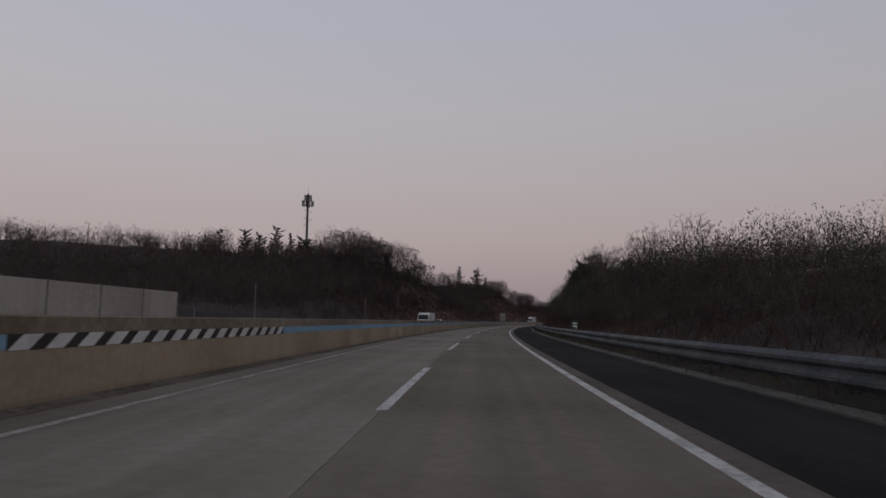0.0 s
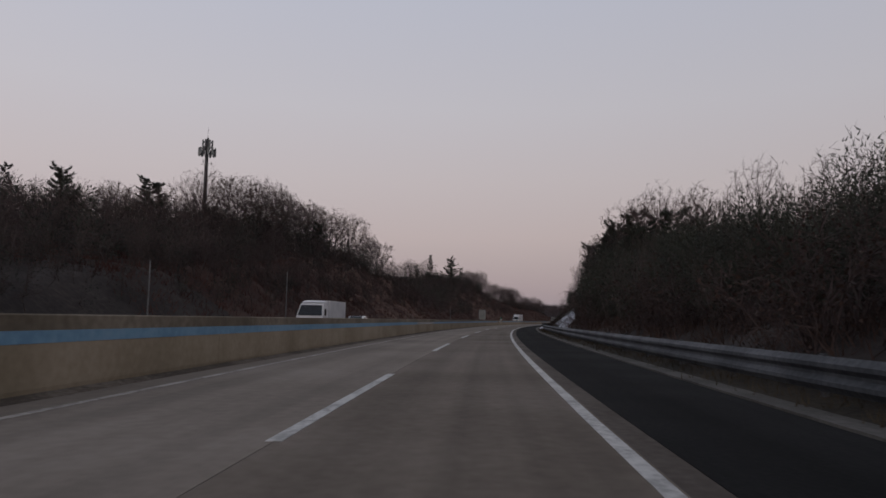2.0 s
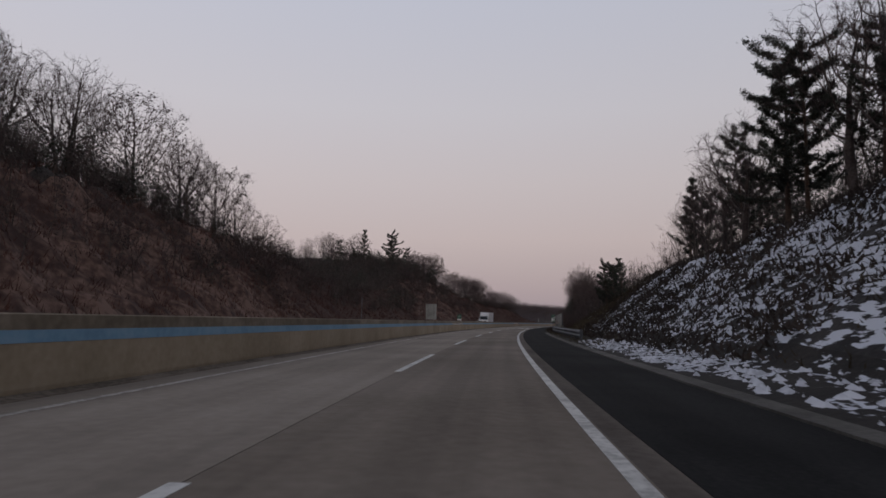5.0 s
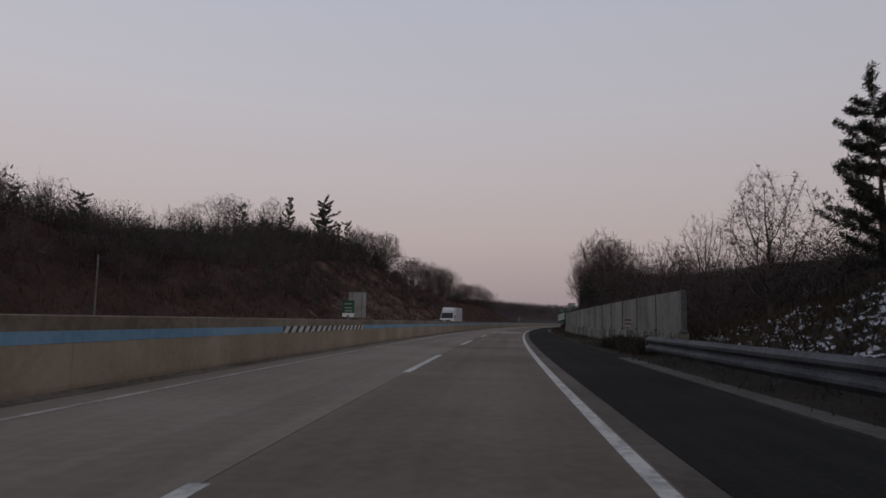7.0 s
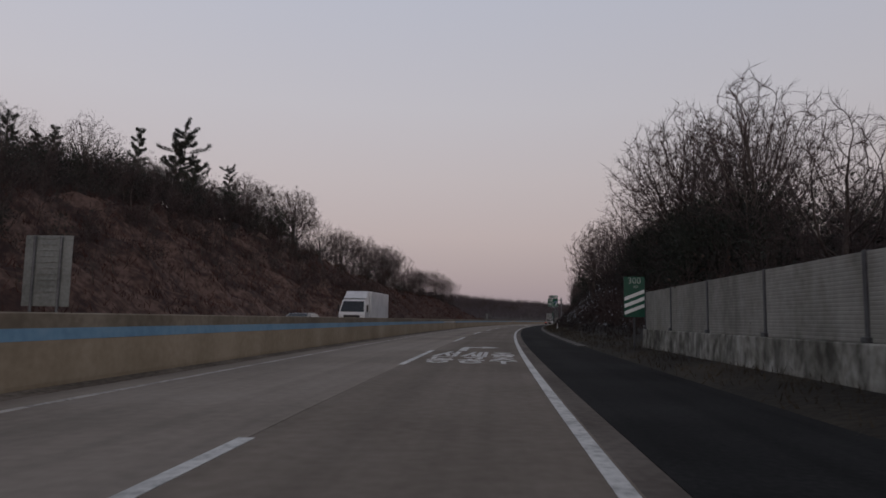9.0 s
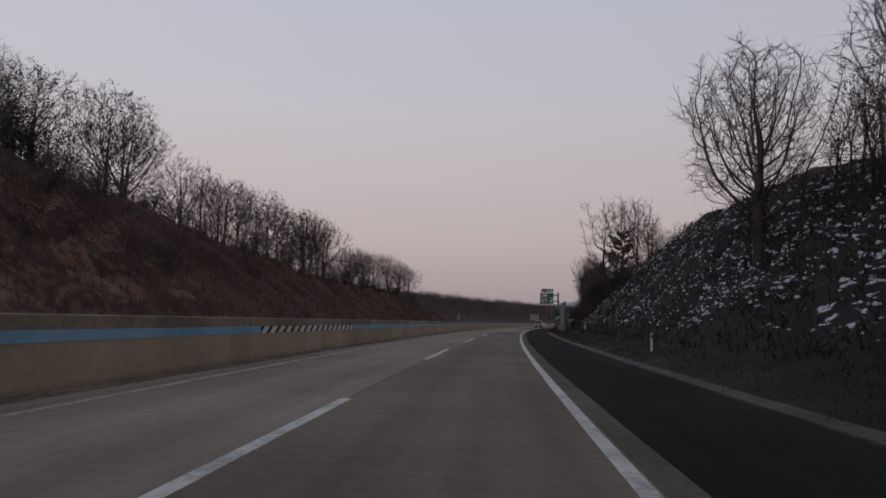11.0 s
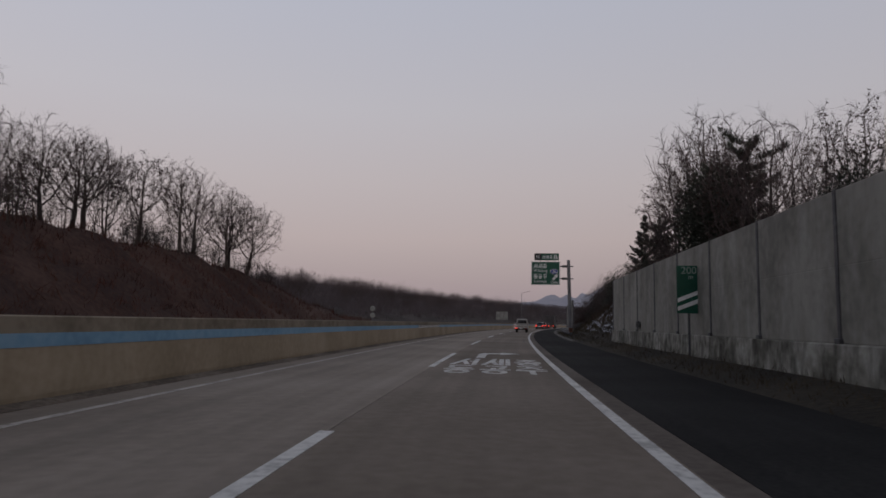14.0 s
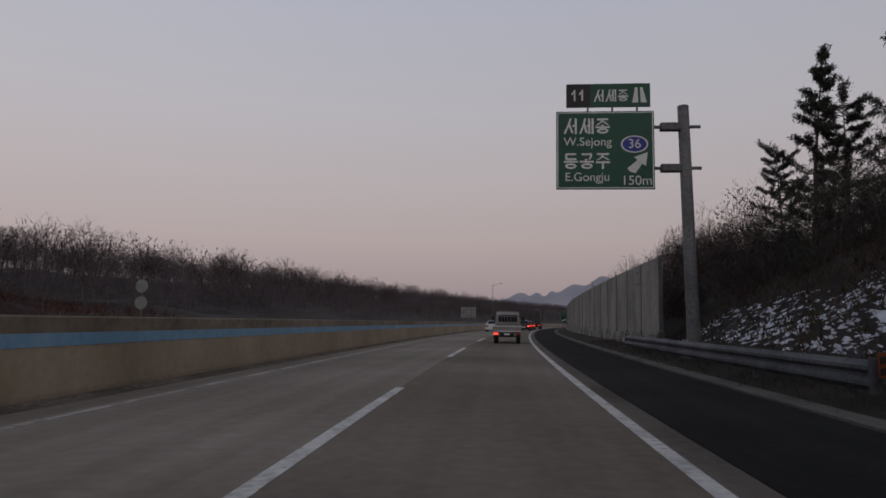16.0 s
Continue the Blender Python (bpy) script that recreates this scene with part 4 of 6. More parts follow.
def plant(kind, s, d, h, which=None, dz=-0.12):
    z = ground_at(s, d) + dz
    turn = RNG.uniform(0, 360)
    m = M(s, d, z, turn)
    pool = {"bare": BARE, "near": NEAR, "broad": BROAD, "pine": PINE, "shrub": SHRUB}[kind]
    i = int(RNG.integers(0, len(pool))) if which is None else which
    unit_h = 2.0 if kind == "shrub" else 10.0
    k = h / unit_h
    wide = k * RNG.uniform(.92, 1.15)
    lab = "shrub" if kind == "shrub" else "pine" if kind == "pine" else "leafy" if (kind == "bare" and i == 5 or kind in ("near", "broad") and i == 2) else "bare"
    nm = {"shrub": "shrub", "pine": "pine_tree"}.get(lab, "tree")
    t = new(nm)
    tagged(t, LABELS[lab], {"shrub": "shrub"}.get(lab, "tree"), {"shrub": "roadside scrub", "pine": "pines"}.get(lab, "bare trees"))
    t.matrix_world = m @ Matrix.Diagonal((wide, wide, k, 1))
    t.empty_display_size = .3
    part("branchwork" if kind == "shrub" else "trunk", pool[i][0], t)
    part("foliage" if kind == "shrub" else "crown", pool[i][1], t)
    return t


TAKEN = []


def scatter(n, s0, s1, d0, d1, kinds, h0, h1, gap, keep=None):
    """Up to n plants at random in a stretch of the plan, no closer than gap to one another."""
    done = 0
    for _ in range(n * 12):
        s, d = RNG.uniform(s0, s1), RNG.uniform(d0, d1)
        if keep and not keep(s, d):
            continue
        if any((s - a) ** 2 + (d - b) ** 2 < (gap * .5 + g * .5) ** 2 for a, b, g in TAKEN if abs(s - a) < 8):
            continue
        k = kinds[int(RNG.integers(0, len(kinds)))]
        plant(k, s, d, RNG.uniform(h0, h1) * (.8 if k == "shrub" else 1))
        TAKEN.append((s, d, gap))
        done += 1
        if done >= n:
            break


def top_tree(kind, s, d, ztop, which=None):
    """A tree whose top stands at a known height."""
    plant(kind, s, d, max(2.0, (ztop - ground_at(s, d)) / .99), which)
    TAKEN.append((s, d, 3.0))


# single trees that stand out
for k, s, d, z, w in (
        ("bare", 216.5, -41.5, 27.6, 2), ("broad", 238, -39, 20.0, 0), ("broad", 244, -38, 17.8, 1), ("broad", 227.5, -40, 24.0, 3), ("bare", 163.4, -38.1, 24.5, 0), ("bare", 231, -38.7, 22.6, 2), ("bare", 201, -45.5, 27.5, 1), ("bare", 170, -82, 27, 3),
        ("bare", 224, -40, 25.0, 0), ("bare", 104, -42, 14.2, 1), ("bare", 111, -42, 15.0, 0), ("bare", 120, -42, 17.6, 3), ("bare", 128, -43, 19.4, 2), ("bare", 136, -42, 21.3, 0), ("bare", 144, -42, 23.4, 1), ("bare", 149, -44, 24.3, 3), ("bare", 158, -42, 24.6, 2), ("bare", 167, -43, 26.6, 0), ("bare", 172, -44, 27.0, 1), ("bare", 180, -44, 26.6, 0), ("bare", 188, -45, 27.2, 3), ("bare", 196, -44, 27.0, 0), ("bare", 205, -42, 27.3, 1), ("bare", 98, -46, 13.2, 2), ("pine", 108, -45, 13.5, 3), ("pine", 140, -46, 21.5, 1), ("bare", 209, -44, 27.6, 4), ("bare", 192, -43, 26.5, 2), ("bare", 184, -42, 24.5, 1), ("bare", 176, -41, 26.5, 3), ("bare", 153, -42, 23, 0),
        ("pine", 362, -59, 31.0, 2), ("pine", 357, -47.3, 28.6, 1), ("pine", 352, -46, 25.5, 3), ("pine", 366, -45, 25.0, 0), ("bare", 383.3, -40.2, 25.8, 2), ("bare", 394, -45, 27.2, 0),
        ("bare", 337, -60, 27.5, 1), ("bare", 331, -61, 26.5, 3), ("bare", 345, -55, 28.6, 0), ("pine", 190, -40, 20.5, 1), ("pine", 176, -47, 22.0, 3),
        ("broad", 408, -34, 20.0, 0), ("broad", 414, -35, 20.5, 1), ("broad", 425, -33.5, 19.6, 0), ("broad", 431, -35.7, 20.6, 3), ("broad", 440.4, -31.1, 14.6, 1),
        ("broad", 448.3, -30.2, 15.7, 0), ("broad", 455.6, -30.1, 15.7, 2), ("near", 457.7, -27.5, 15.8, 3), ("broad", 463, -29, 16.2, 0), ("broad", 468.5, -28, 15.4, 3), ("near", 452, -31, 15.6, 1), ("broad", 466, -27, 14.6, 0), ("broad", 446, -31.5, 16.4, 3), ("broad", 435, -33.5, 20.2, 0), ("broad", 424, -31.5, 13.8, 2), ("broad", 417, -32.5, 13.6, 2), ("broad", 442, -30.5, 12.2, 2), ("broad", 430, -31.5, 13.0, 2), ("near", 428, -34, 20.4, 1), ("broad", 469.4, -26.5, 14.0, 3), ("broad", 420, -36, 19.6, 2), ("broad", 402, -37, 20.4, 3),
        ("near", 402, -34, 19.5, 1), ("near", 396, -36, 20.5, 0), ("bare", 433, -36, 20.4, 1), ("bare", 451, -33, 16.5, 0),
        ("broad", 136, 21, 18.8, 0), ("broad", 146, 20.5, 19.0, 3), ("near", 128, 29.8, 19.8, 1), ("near", 122, 22, 15.0, 0), ("broad", 181.5, 15.6, 13.4, 0), ("near", 186, 14.8, 11.0, 1), ("pine", 175, 16.2, 14.2, 3), ("pine", 154, 17, 14.2, 1), ("pine", 158, 18.5, 15.0, 3), ("near", 72.5, 20, 12.8, 0), ("near", 45, 20, 8.0, 1), ("broad", 60, 21.4, 10.4, 0), ("broad", 80, 26.8, 15.0, 1),
        ("near", 52, 23, 8.6, 0), ("near", 107, 18, 11.4, 0), ("near", 85, 18, 8.8, 1), ("near", 66, 17, 10.8, 0), ("pine", 118, 15, 9.4, 1), ("pine", 112, 17, 9.8, 3), ("pine", 124, 17, 10.2, 1), ("broad", 129, 19, 15.4, 3), ("near", 346, 12.6, 14.0, 0), ("near", 334, 12.8, 12.2, 1), ("near", 326, 13.0, 10.6, 0), ("bare", 371, -44, 25.8, 0), ("bare", 376, -43, 25.2, 2), ("bare", 389, -42, 25.0, 1), ("bare", 400, -41, 23.0, 0), ("bare", 410, -40, 21.5, 2), ("bare", 365, -42, 24.5, 3),
        ("pine", 155, 18, 15.2, 1), ("pine", 150, 20, 16.5, 3), ("pine", 146, 17.5, 14.5, 1), ("pine", 161, 17, 13.9, 0), ("pine", 178, 16.5, 14.9, 3), ("pine", 172, 18, 14.0, 1), ("near", 168, 17, 16.6, 1), ("broad", 162, 16.5, 15.4, 0), ("near", 173, 17.2, 16.8, 0), ("near", 165, 18.5, 16.0, 3),
        ("pine", 186, 17, 13.2, 0), ("pine", 165, 20, 15.5, 3), ("near", 190, 17, 13.5, 0), ("near", 197, 17, 12.5, 1), ("pine", 219.5, 13.6, 7.8, 3), ("pine", 224.2, 13.5, 8.2, 1), ("pine", 226.5, 14.5, 8.0, 3), ("pine", 215, 14, 8.0, 2),
        ("near", 229.3, 12, 7.5, 2), ("near", 244, 16.5, 4.8, 2), ("near", 250, 16, 5.2, 0), ("near", 255, 15.5, 6.0, 0), ("near", 236, 17, 4.4, 2), ("near", 285, 14, 8.2, 0), ("near", 289, 24.8, 14.2, 1), ("near", 292, 13.6, 12.0, 0), ("near", 297, 15, 11.5, 1),
        ("near", 280, 16, 8.0, 0), ("broad", 272, 17, 10.2, 0), ("near", 264, 17, 7.6, 0), ("broad", 305.5, 14, 14.6, 0), ("broad", 314.5, 14, 11.6, 1), ("broad", 309, 16, 14.0, 3), ("broad", 298.5, 16, 12.6, 0), ("near", 301, 13.4, 12.0, 2), ("near", 323, 14.5, 11.0, 1), ("broad", 330.4, 14, 13.4, 0), ("near", 349.6, 14, 15.2, 0), ("near", 340, 16, 13.2, 1),
        ("near", 405.5, 15.6, 18.2, 4), ("near", 407.5, 14.6, 18.0, 5), ("near", 402.6, 15.8, 17.2, 4), ("near", 393, 16, 15.6, 4), ("near", 396.5, 16.5, 16.0, 5), ("near", 384, 15.5, 11.6, 3), ("near", 411, 14.8, 12.0, 4), ("near", 416, 14, 10.0, 1), ("near", 389, 16.5, 13.0, 1),
        ("pine", 404.8, 15.4, 12.6, 1), ("near", 424.5, 14, 9.6, 2), ("near", 428.5, 14, 10.2, 1), ("near", 433, 14, 11.9, 0), ("near", 438, 14.5, 12.0, 2), ("near", 443, 14, 14.2, 0), ("near", 447, 15, 14.0, 2), ("pine", 440, 15.5, 10.5, 3), ("near", 451, 14, 12.0, 1), ("near", 455.5, 13.6, 10.4, 2), ("near", 449, 14.5, 13.2, 2),
        ("near", 460, 15, 8.6, 1), ("pine", 491.8, 17.6, 15.6, 2), ("pine", 481.5, 18.5, 13.2, 1), ("pine", 484.5, 19.0, 13.8, 3), ("pine", 478, 18.5, 11.5, 3), ("pine", 489.5, 18.2, 12.6, 3), ("pine", 497, 18, 12.0, 1), ("pine", 475, 18, 9.8, 1),
        ("near", 503, 15, 8.0, 0), ("near", 512, 15, 9.5, 2), ("near", 530, 14, 9.0, 1)):
    top_tree("broad" if k == "bare" and d < 0 else k, s, d, z + ((-2.0 if 100 < s < 147 else .5 if s < 390 else .2) if d < 0 else 1.3 if 278 < s < 316 or 439 < s < 453 else .9 if 60 < s < 126 else -.3 if k == "pine" and s > 470 else 0), w % 4 if k == "bare" and d < 0 else w)

# woods on both sides
low_front = lambda s, d: not (262 < s < 310 and d > -52)
scatter(40, 100, 262, -70, -36, ["bare", "bare", "bare", "pine"], 6.0, 8.5, 5.0)
scatter(28, 262, 420, -70, -38, ["bare", "bare", "pine"], 6.0, 8.0, 5.0, low_front)
scatter(48, 105, 262, -34, -22, ["shrub"], 2.2, 4.2, 2.6)
scatter(44, 275, 400, -36, -23, ["shrub"], 2.0, 3.8, 2.8)
scatter(16, 395, 466, -36, -28, ["shrub", "bare"], 3.0, 5.0, 2.8)
scatter(46, 500, 640, -66, -34, ["bare", "broad", "bare"], 5.6, 8.0, 4.6)
scatter(16, 640, 800, -60, -34, ["bare"], 6.0, 8.5, 6.0)
scatter(12, 20, 58, 12.5, 26, ["bare"], 3.0, 4.4, 3.2)
scatter(10, 58, 98, 14.5, 30, ["bare", "near", "bare"], 3.0, 4.6, 3.6)
scatter(16, 98, 128, 12.5, 30, ["bare", "near", "bare"], 4.2, 6.0, 3.6)
scatter(26, 15, 127, 9.6, 13.5, ["shrub"], 2.2, 3.8, 2.0)
scatter(24, 140, 215, 18.5, 34, ["pine", "pine", "bare"], 6.0, 8.0, 3.4)
scatter(22, 232, 300, 11.5, 30, ["bare", "near"], 3.8, 5.2, 3.4)
scatter(22, 234, 300, 9.9, 13, ["shrub"], 2.0, 3.4, 2.0)
scatter(6, 300, 385, 27, 36, ["bare"], 2.6, 3.6, 3.6)
scatter(26, 291, 330, 9.8, 14, ["shrub"], 1.4, 2.8, 2.0)
scatter(16, 408, 500, 14, 30, ["bare", "near"], 4.5, 6.5, 3.4)
scatter(22, 403, 448, 11.6, 14, ["shrub"], 2.2, 3.4, 2.2)
scatter(20, 484, 560, 10.5, 17, ["shrub"], 2.4, 3.8, 2.4)
scatter(12, 500, 640, 12, 26, ["bare"], 4.0, 6.0, 3.8)


def far_woods(name, n, s0, s1, d0, d1, h0, h1, label, seed, twigs=64, green=.18, ramp_s=0.0, fine=1.0, keep=None, far=False, soft=1.0):
    """A wood too dense to count: plain trunks with a haze of twigs, one mesh."""
    rng = np.random.default_rng(seed)
    s, d, h = rng.uniform(s0, s1, n), rng.uniform(d0, d1, n), rng.uniform(h0, h1, n)
    if keep is not None:
        ok = keep(s, d)
        s, d, h = s[ok], d[ok], h[ok]
        n = len(s)
    if ramp_s:
        h = h * np.clip(s / ramp_s, .36, 1)
    base = RR(s, d, height(s, d) - .2)
    fork = base + np.stack([rng.normal(size=n) * .25, rng.normal(size=n) * .25, h * rng.uniform(.22, .42, n)], 1)
    v, f = tubes(list(zip(base, fork, .013 * h, .009 * h)), 3)
    # limbs fan out from the fork to the rounded outside of the crown
    limbs = 11
    g = unit_rows(rng.normal(size=(n * limbs, 3)) + np.array([0, 0, .45]))
    hl = np.repeat(h, limbs)[:, None]
    lf = np.repeat(fork, limbs, 0)
    core = np.repeat(base, limbs, 0) + np.array([0, 0, 1]) * hl * .58
    tip = core + g * hl * np.array([.29 * soft, .29 * soft, .40]) * rng.uniform(.75, 1.05, (n * limbs, 1))
    way = tip - lf
    lv, lq = spikes(lf, unit_rows(way), np.linalg.norm(way, axis=1, keepdims=True) * .96, hl * .0044)
    f = f + (lq + len(v)).tolist()
    v = np.concatenate([v, lv])
    idx = [0] * len(f)
    # twigs along the limbs, or needles through the whole crown of an evergreen
    evergreen = rng.uniform(size=n) < green
    which = np.repeat(np.arange(n), twigs)
    on = which * limbs + rng.integers(0, limbs, n * twigs)
    hh = h[which][:, None]
    u = rng.uniform(.10, .93, (n * twigs, 1)) ** .75
    ev = evergreen[which][:, None]
    q = unit_rows(rng.normal(size=(n * twigs, 3)))
    loose = base[which] + np.array([0, 0, 1]) * hh * .52 + q * rng.uniform(.1, 1, (n * twigs, 1)) ** .5 * hh * np.array([.26 * soft, .26 * soft, .44])
    pos = np.where(ev, loose, lf[on] + way[on] * u + rng.uniform(-1, 1, (n * twigs, 3)) * hh * (.03 + .05 * u))
    out = np.where(ev, unit_rows(q + rng.normal(size=q.shape) * .6 + np.array([0, 0, .3])), unit_rows(unit_rows(way[on]) * .9 + rng.normal(size=q.shape) * .55 + np.array([0, 0, .22])))
    side = unit_rows(np.cross(out, rng.normal(size=q.shape)))
    L = hh * np.where(ev, .062, .088) * (fine * .6 + .4)
    wd = np.where(ev, .080, .026 * soft) * hh / 9 * 1.2 * fine
    tv = np.stack([pos - side * wd, pos + side * wd, pos + out * L], 1).reshape(-1, 3)
    tf = (np.arange(n * twigs * 3).reshape(-1, 3) + len(v)).tolist()
    idx += np.where(ev[:, 0], 2, 1).tolist()
    # far woods: one haze-paled colour in place of bark, twig and needle
    me = mesh_from(name, np.concatenate([v, tv]), f + tf, [haze_twig, haze_twig, haze_twig] if far else [bark, twig, needle], idx)
    return tagged(new(name, me), label, "woodland", kind="stuff")


far_woods("woodland", 800, 60, 430, -190, -60, 6.0, 8.5, "dense leafless winter wood on the hilltop", 51, 90)
far_woods("woodland", 620, 110, 262, -62, -33, 3.5, 7.0, "thicket of leafless young trees on the slope", 52, 130)
far_woods("woodland", 620, 285, 420, -62, -36, 3.5, 6.5, "thicket of leafless young trees above the cut", 57, 130)
far_woods("woodland", 400, 70, 135, -80, -34, 4.0, 7.0, "thicket at the edge of the hill", 58, 110)
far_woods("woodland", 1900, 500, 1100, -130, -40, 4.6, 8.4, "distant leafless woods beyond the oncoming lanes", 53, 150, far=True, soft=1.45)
far_woods("woodland", 420, 60, 300, 24, 90, 5.5, 8.0, "dark leafless wood behind the roadside trees", 54, 110, .7)
far_woods("woodland", 170, 0, 60, 16, 60, 3.5, 5.5, "low leafless wood behind the guard rail", 59, 420, .85, fine=.4)
far_woods("woodland", 220, 40, 128, 12, 26, 4.0, 7.0, "dark thicket behind the guard rail", 60, 420, .85, fine=.45)
far_woods("woodland", 380, 300, 760, 24, 90, 4.5, 7.0, "dark leafless wood behind the noise walls", 55, 80)
far_woods("woodland", 150, 232, 292, 10.5, 26, 3.0, 5.5, "thicket behind the low noise wall", 74, 240, fine=.6)
far_woods("woodland", 160, 406, 560, 13, 26, 2.5, 4.5, "thicket behind the tall noise walls", 75, 240, fine=.6)
far_woods("woodland", 700, 105, 262, -40, -23, 2.2, 4.6, "dark scrubby thicket covering the cut slope", 91, 100, .25)
far_woods("woodland", 420, 285, 395, -38, -24, 1.8, 3.8, "dark scrubby thicket over the reddish cut", 92, 100, .2)
far_woods("woodland", 420, 60, 125, -60, -24, 3.0, 5.5, "low thicket beside the oncoming lanes", 93, 110, .3)
far_woods("woodland", 430, 5, 124, 10.2, 18, 4.8, 7.4, "dark dense roadside trees behind the guard rail", 94, 560, .85, 118, .4)
far_woods("woodland", 30, 288, 300, 11.2, 15, 4.5, 6.2, "dense dark evergreen bush behind the noise wall", 99, 900, .9, fine=.45)
far_woods("woodland", 300, 286, 350, 12.5, 24, 3.5, 6.0, "tangled thicket on the bank", 95, 240, .25, fine=.6)
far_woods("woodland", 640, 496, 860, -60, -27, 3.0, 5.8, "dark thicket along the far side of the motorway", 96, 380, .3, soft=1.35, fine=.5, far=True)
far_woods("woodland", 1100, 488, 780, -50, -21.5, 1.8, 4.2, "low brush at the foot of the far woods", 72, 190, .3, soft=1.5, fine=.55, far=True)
far_woods("woodland", 620, 236, 302, -48, -21.5, 2.2, 4.6, "dark brushwood in the dip of the slope", 83, 200, .35, fine=.8)
far_woods("woodland", 240, 284, 345, -60, -31, 3.5, 6.5, "dark mixed wood above the cut", 82, 260, .4, fine=.75)
far_woods("woodland", 400, 66, 140, -38, -20.0, 1.6, 3.4, "dark brushwood on the lower slope", 81, 180, .35, fine=.8)
far_woods("woodland", 420, 33, 78, -60, -20.5, 1.6, 3.6, "low dark brushwood beyond the oncoming lanes", 73, 150, .3, fine=.85)
far_woods("woodland", 200, 318, 376, -52, -35, 4.5, 7.5, "dark mixed wood over the reddish cut", 85, 300, .45, fine=.7)
far_woods("woodland", 260, 138, 222, -52, -35, 4.0, 7.0, "dark mixed wood on the brow of the cut", 84, 300, .4, fine=.7)
far_woods("woodland", 150, 140, 232, 17.5, 28, 4.0, 7.0, "dark thicket above the snowy bank", 97, 300, .5, fine=.6)
far_woods("woodland", 420, 448, 500, 9.4, 16.5, .9, 2.2, "low dark brush above the crusted snow", 80, 320, .5, fine=.8, keep=lambda s, d: d > np.interp(s, [446, 456, 466, 474, 483, 487], [13.6, 12.8, 12.0, 11.3, 10.8, 9.8]) + .5)
far_woods("woodland", 9, 440, 444.5, 13.6, 15.2, 7.0, 8.6, "ivy-clad dark tree trunks behind the tall noise wall", 86, 1500, 1.0, fine=.4)
far_woods("woodland", 200, 466, 520, 12.5, 26, 2.6, 5.0, "dark thicket under the pines", 98, 420, .5, fine=.6, keep=lambda s, d: d > np.interp(s, [446, 456, 466, 474, 483, 487], [13.6, 12.8, 12.0, 11.3, 10.8, 9.8]) + .8)
far_woods("woodland", 300, 396, 484, -36, -25.0, 2.4, 4.6, "dark understorey along the crest of the red slope", 76, 260, .2, fine=.6, keep=lambda s, d: d < -19.5 - np.interp(s, LEFT[:, 0], LEFT[:, 1]) / .8 + 1.5)
far_woods("woodland", 46, 408, 427, 12.4, 16.5, 3.6, 5.2, "dense dark evergreen bushes behind the tall noise wall", 77, 800, .8, fine=.45)
far_woods("woodland", 60, 300, 318, 12.4, 17, 4.4, 6.4, "dense dark bushes under the spreading trees", 78, 800, .7, fine=.45)
far_woods("woodland", 90, 140, 166, 14.2, 24, 5.0, 8.0, "dark pinewood above the fence", 79, 420, .7, fine=.6, keep=lambda s, d: d > np.interp(s, SNOW_S, SNOW_D) + 1.2)
far_woods("woodland", 300, 112, 160, 10.0, 19, 3.0, 5.6, "dark thicket beside the snowy bank", 88, 300, .7, fine=.6, keep=lambda s, d: (s < 116) | (d > np.interp(s, SNOW_S, SNOW_D) + .9))
far_woods("woodland", 420, 122, 158, 10.2, 17, 1.0, 2.6, "low dark brush above the edge of the snow", 87, 300, .35, fine=.8, keep=lambda s, d: d > np.interp(s, SNOW_S, SNOW_D) + .6)
far_woods("woodland", 120, 391, 412, 13.6, 24, 2.4, 4.4, "dark thicket on the brow beside the tall noise wall", 106, 420, .6, fine=.5)
far_woods("woodland", 110, 212, 242, 13.5, 26, 2.8, 4.6, "dark thicket above the low bank", 107, 400, .6, fine=.5)
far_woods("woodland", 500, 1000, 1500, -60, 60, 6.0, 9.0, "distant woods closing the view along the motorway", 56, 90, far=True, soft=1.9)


def undergrowth(name, n, s0, s1, d0, d1, size, mat, label, seed, width=.05, lift=.9):
    """Dry stalks and grass: thin leaning blades standing on the ground."""
    rng = np.random.default_rng(seed)
    s, d = rng.uniform(s0, s1, n), rng.uniform(d0, d1, n)
    z = height(s, d) + rough(s, d) - .05
    base = RR(s, d, z)
    k = 4
    c = np.repeat(base, k, 0) + rng.normal(size=(n * k, 3)) * np.array([.25, .25, 0])
    up = np.stack([rng.normal(size=n * k) * .45, rng.normal(size=n * k) * .45, np.full(n * k, lift)], 1)
    L = size * rng.uniform(.4, 1.2, (n * k, 1))
    side = unit_rows(np.stack([rng.normal(size=n * k), rng.normal(size=n * k), np.zeros(n * k)], 1)) * width
    v = np.stack([c - side, c + side, c + up * L], 1).reshape(-1, 3)
    me = mesh_from(name, v, np.arange(n * k * 3).reshape(-1, 3).tolist(), mat)
    return tagged(new(name, me), label, "undergrowth", kind="stuff")


undergrowth("undergrowth", 26000, 95, 500, -46, -20, .8, russet_brush, "russet dry brush covering the cut slope", 61, .03)
undergrowth("undergrowth", 11000, -10, 128, 9.3, 26, .9, dead_leaf, "dark dry brush under the roadside trees", 62, .02)
undergrowth("undergrowth", 8000, 230, 330, 10.0, 26, .8, dead_leaf, "dry brush behind the noise wall", 63, .018)
undergrowth("undergrowth", 9000, 396, 560, 10.2, 26, .8, dead_leaf, "dry brush above the bank", 64, .018)
undergrowth("dry_grass", 6000, -15, 150, 7.1, 8.9, .22, grass_mat, "dry winter grass along the guard rail", 65, .012)
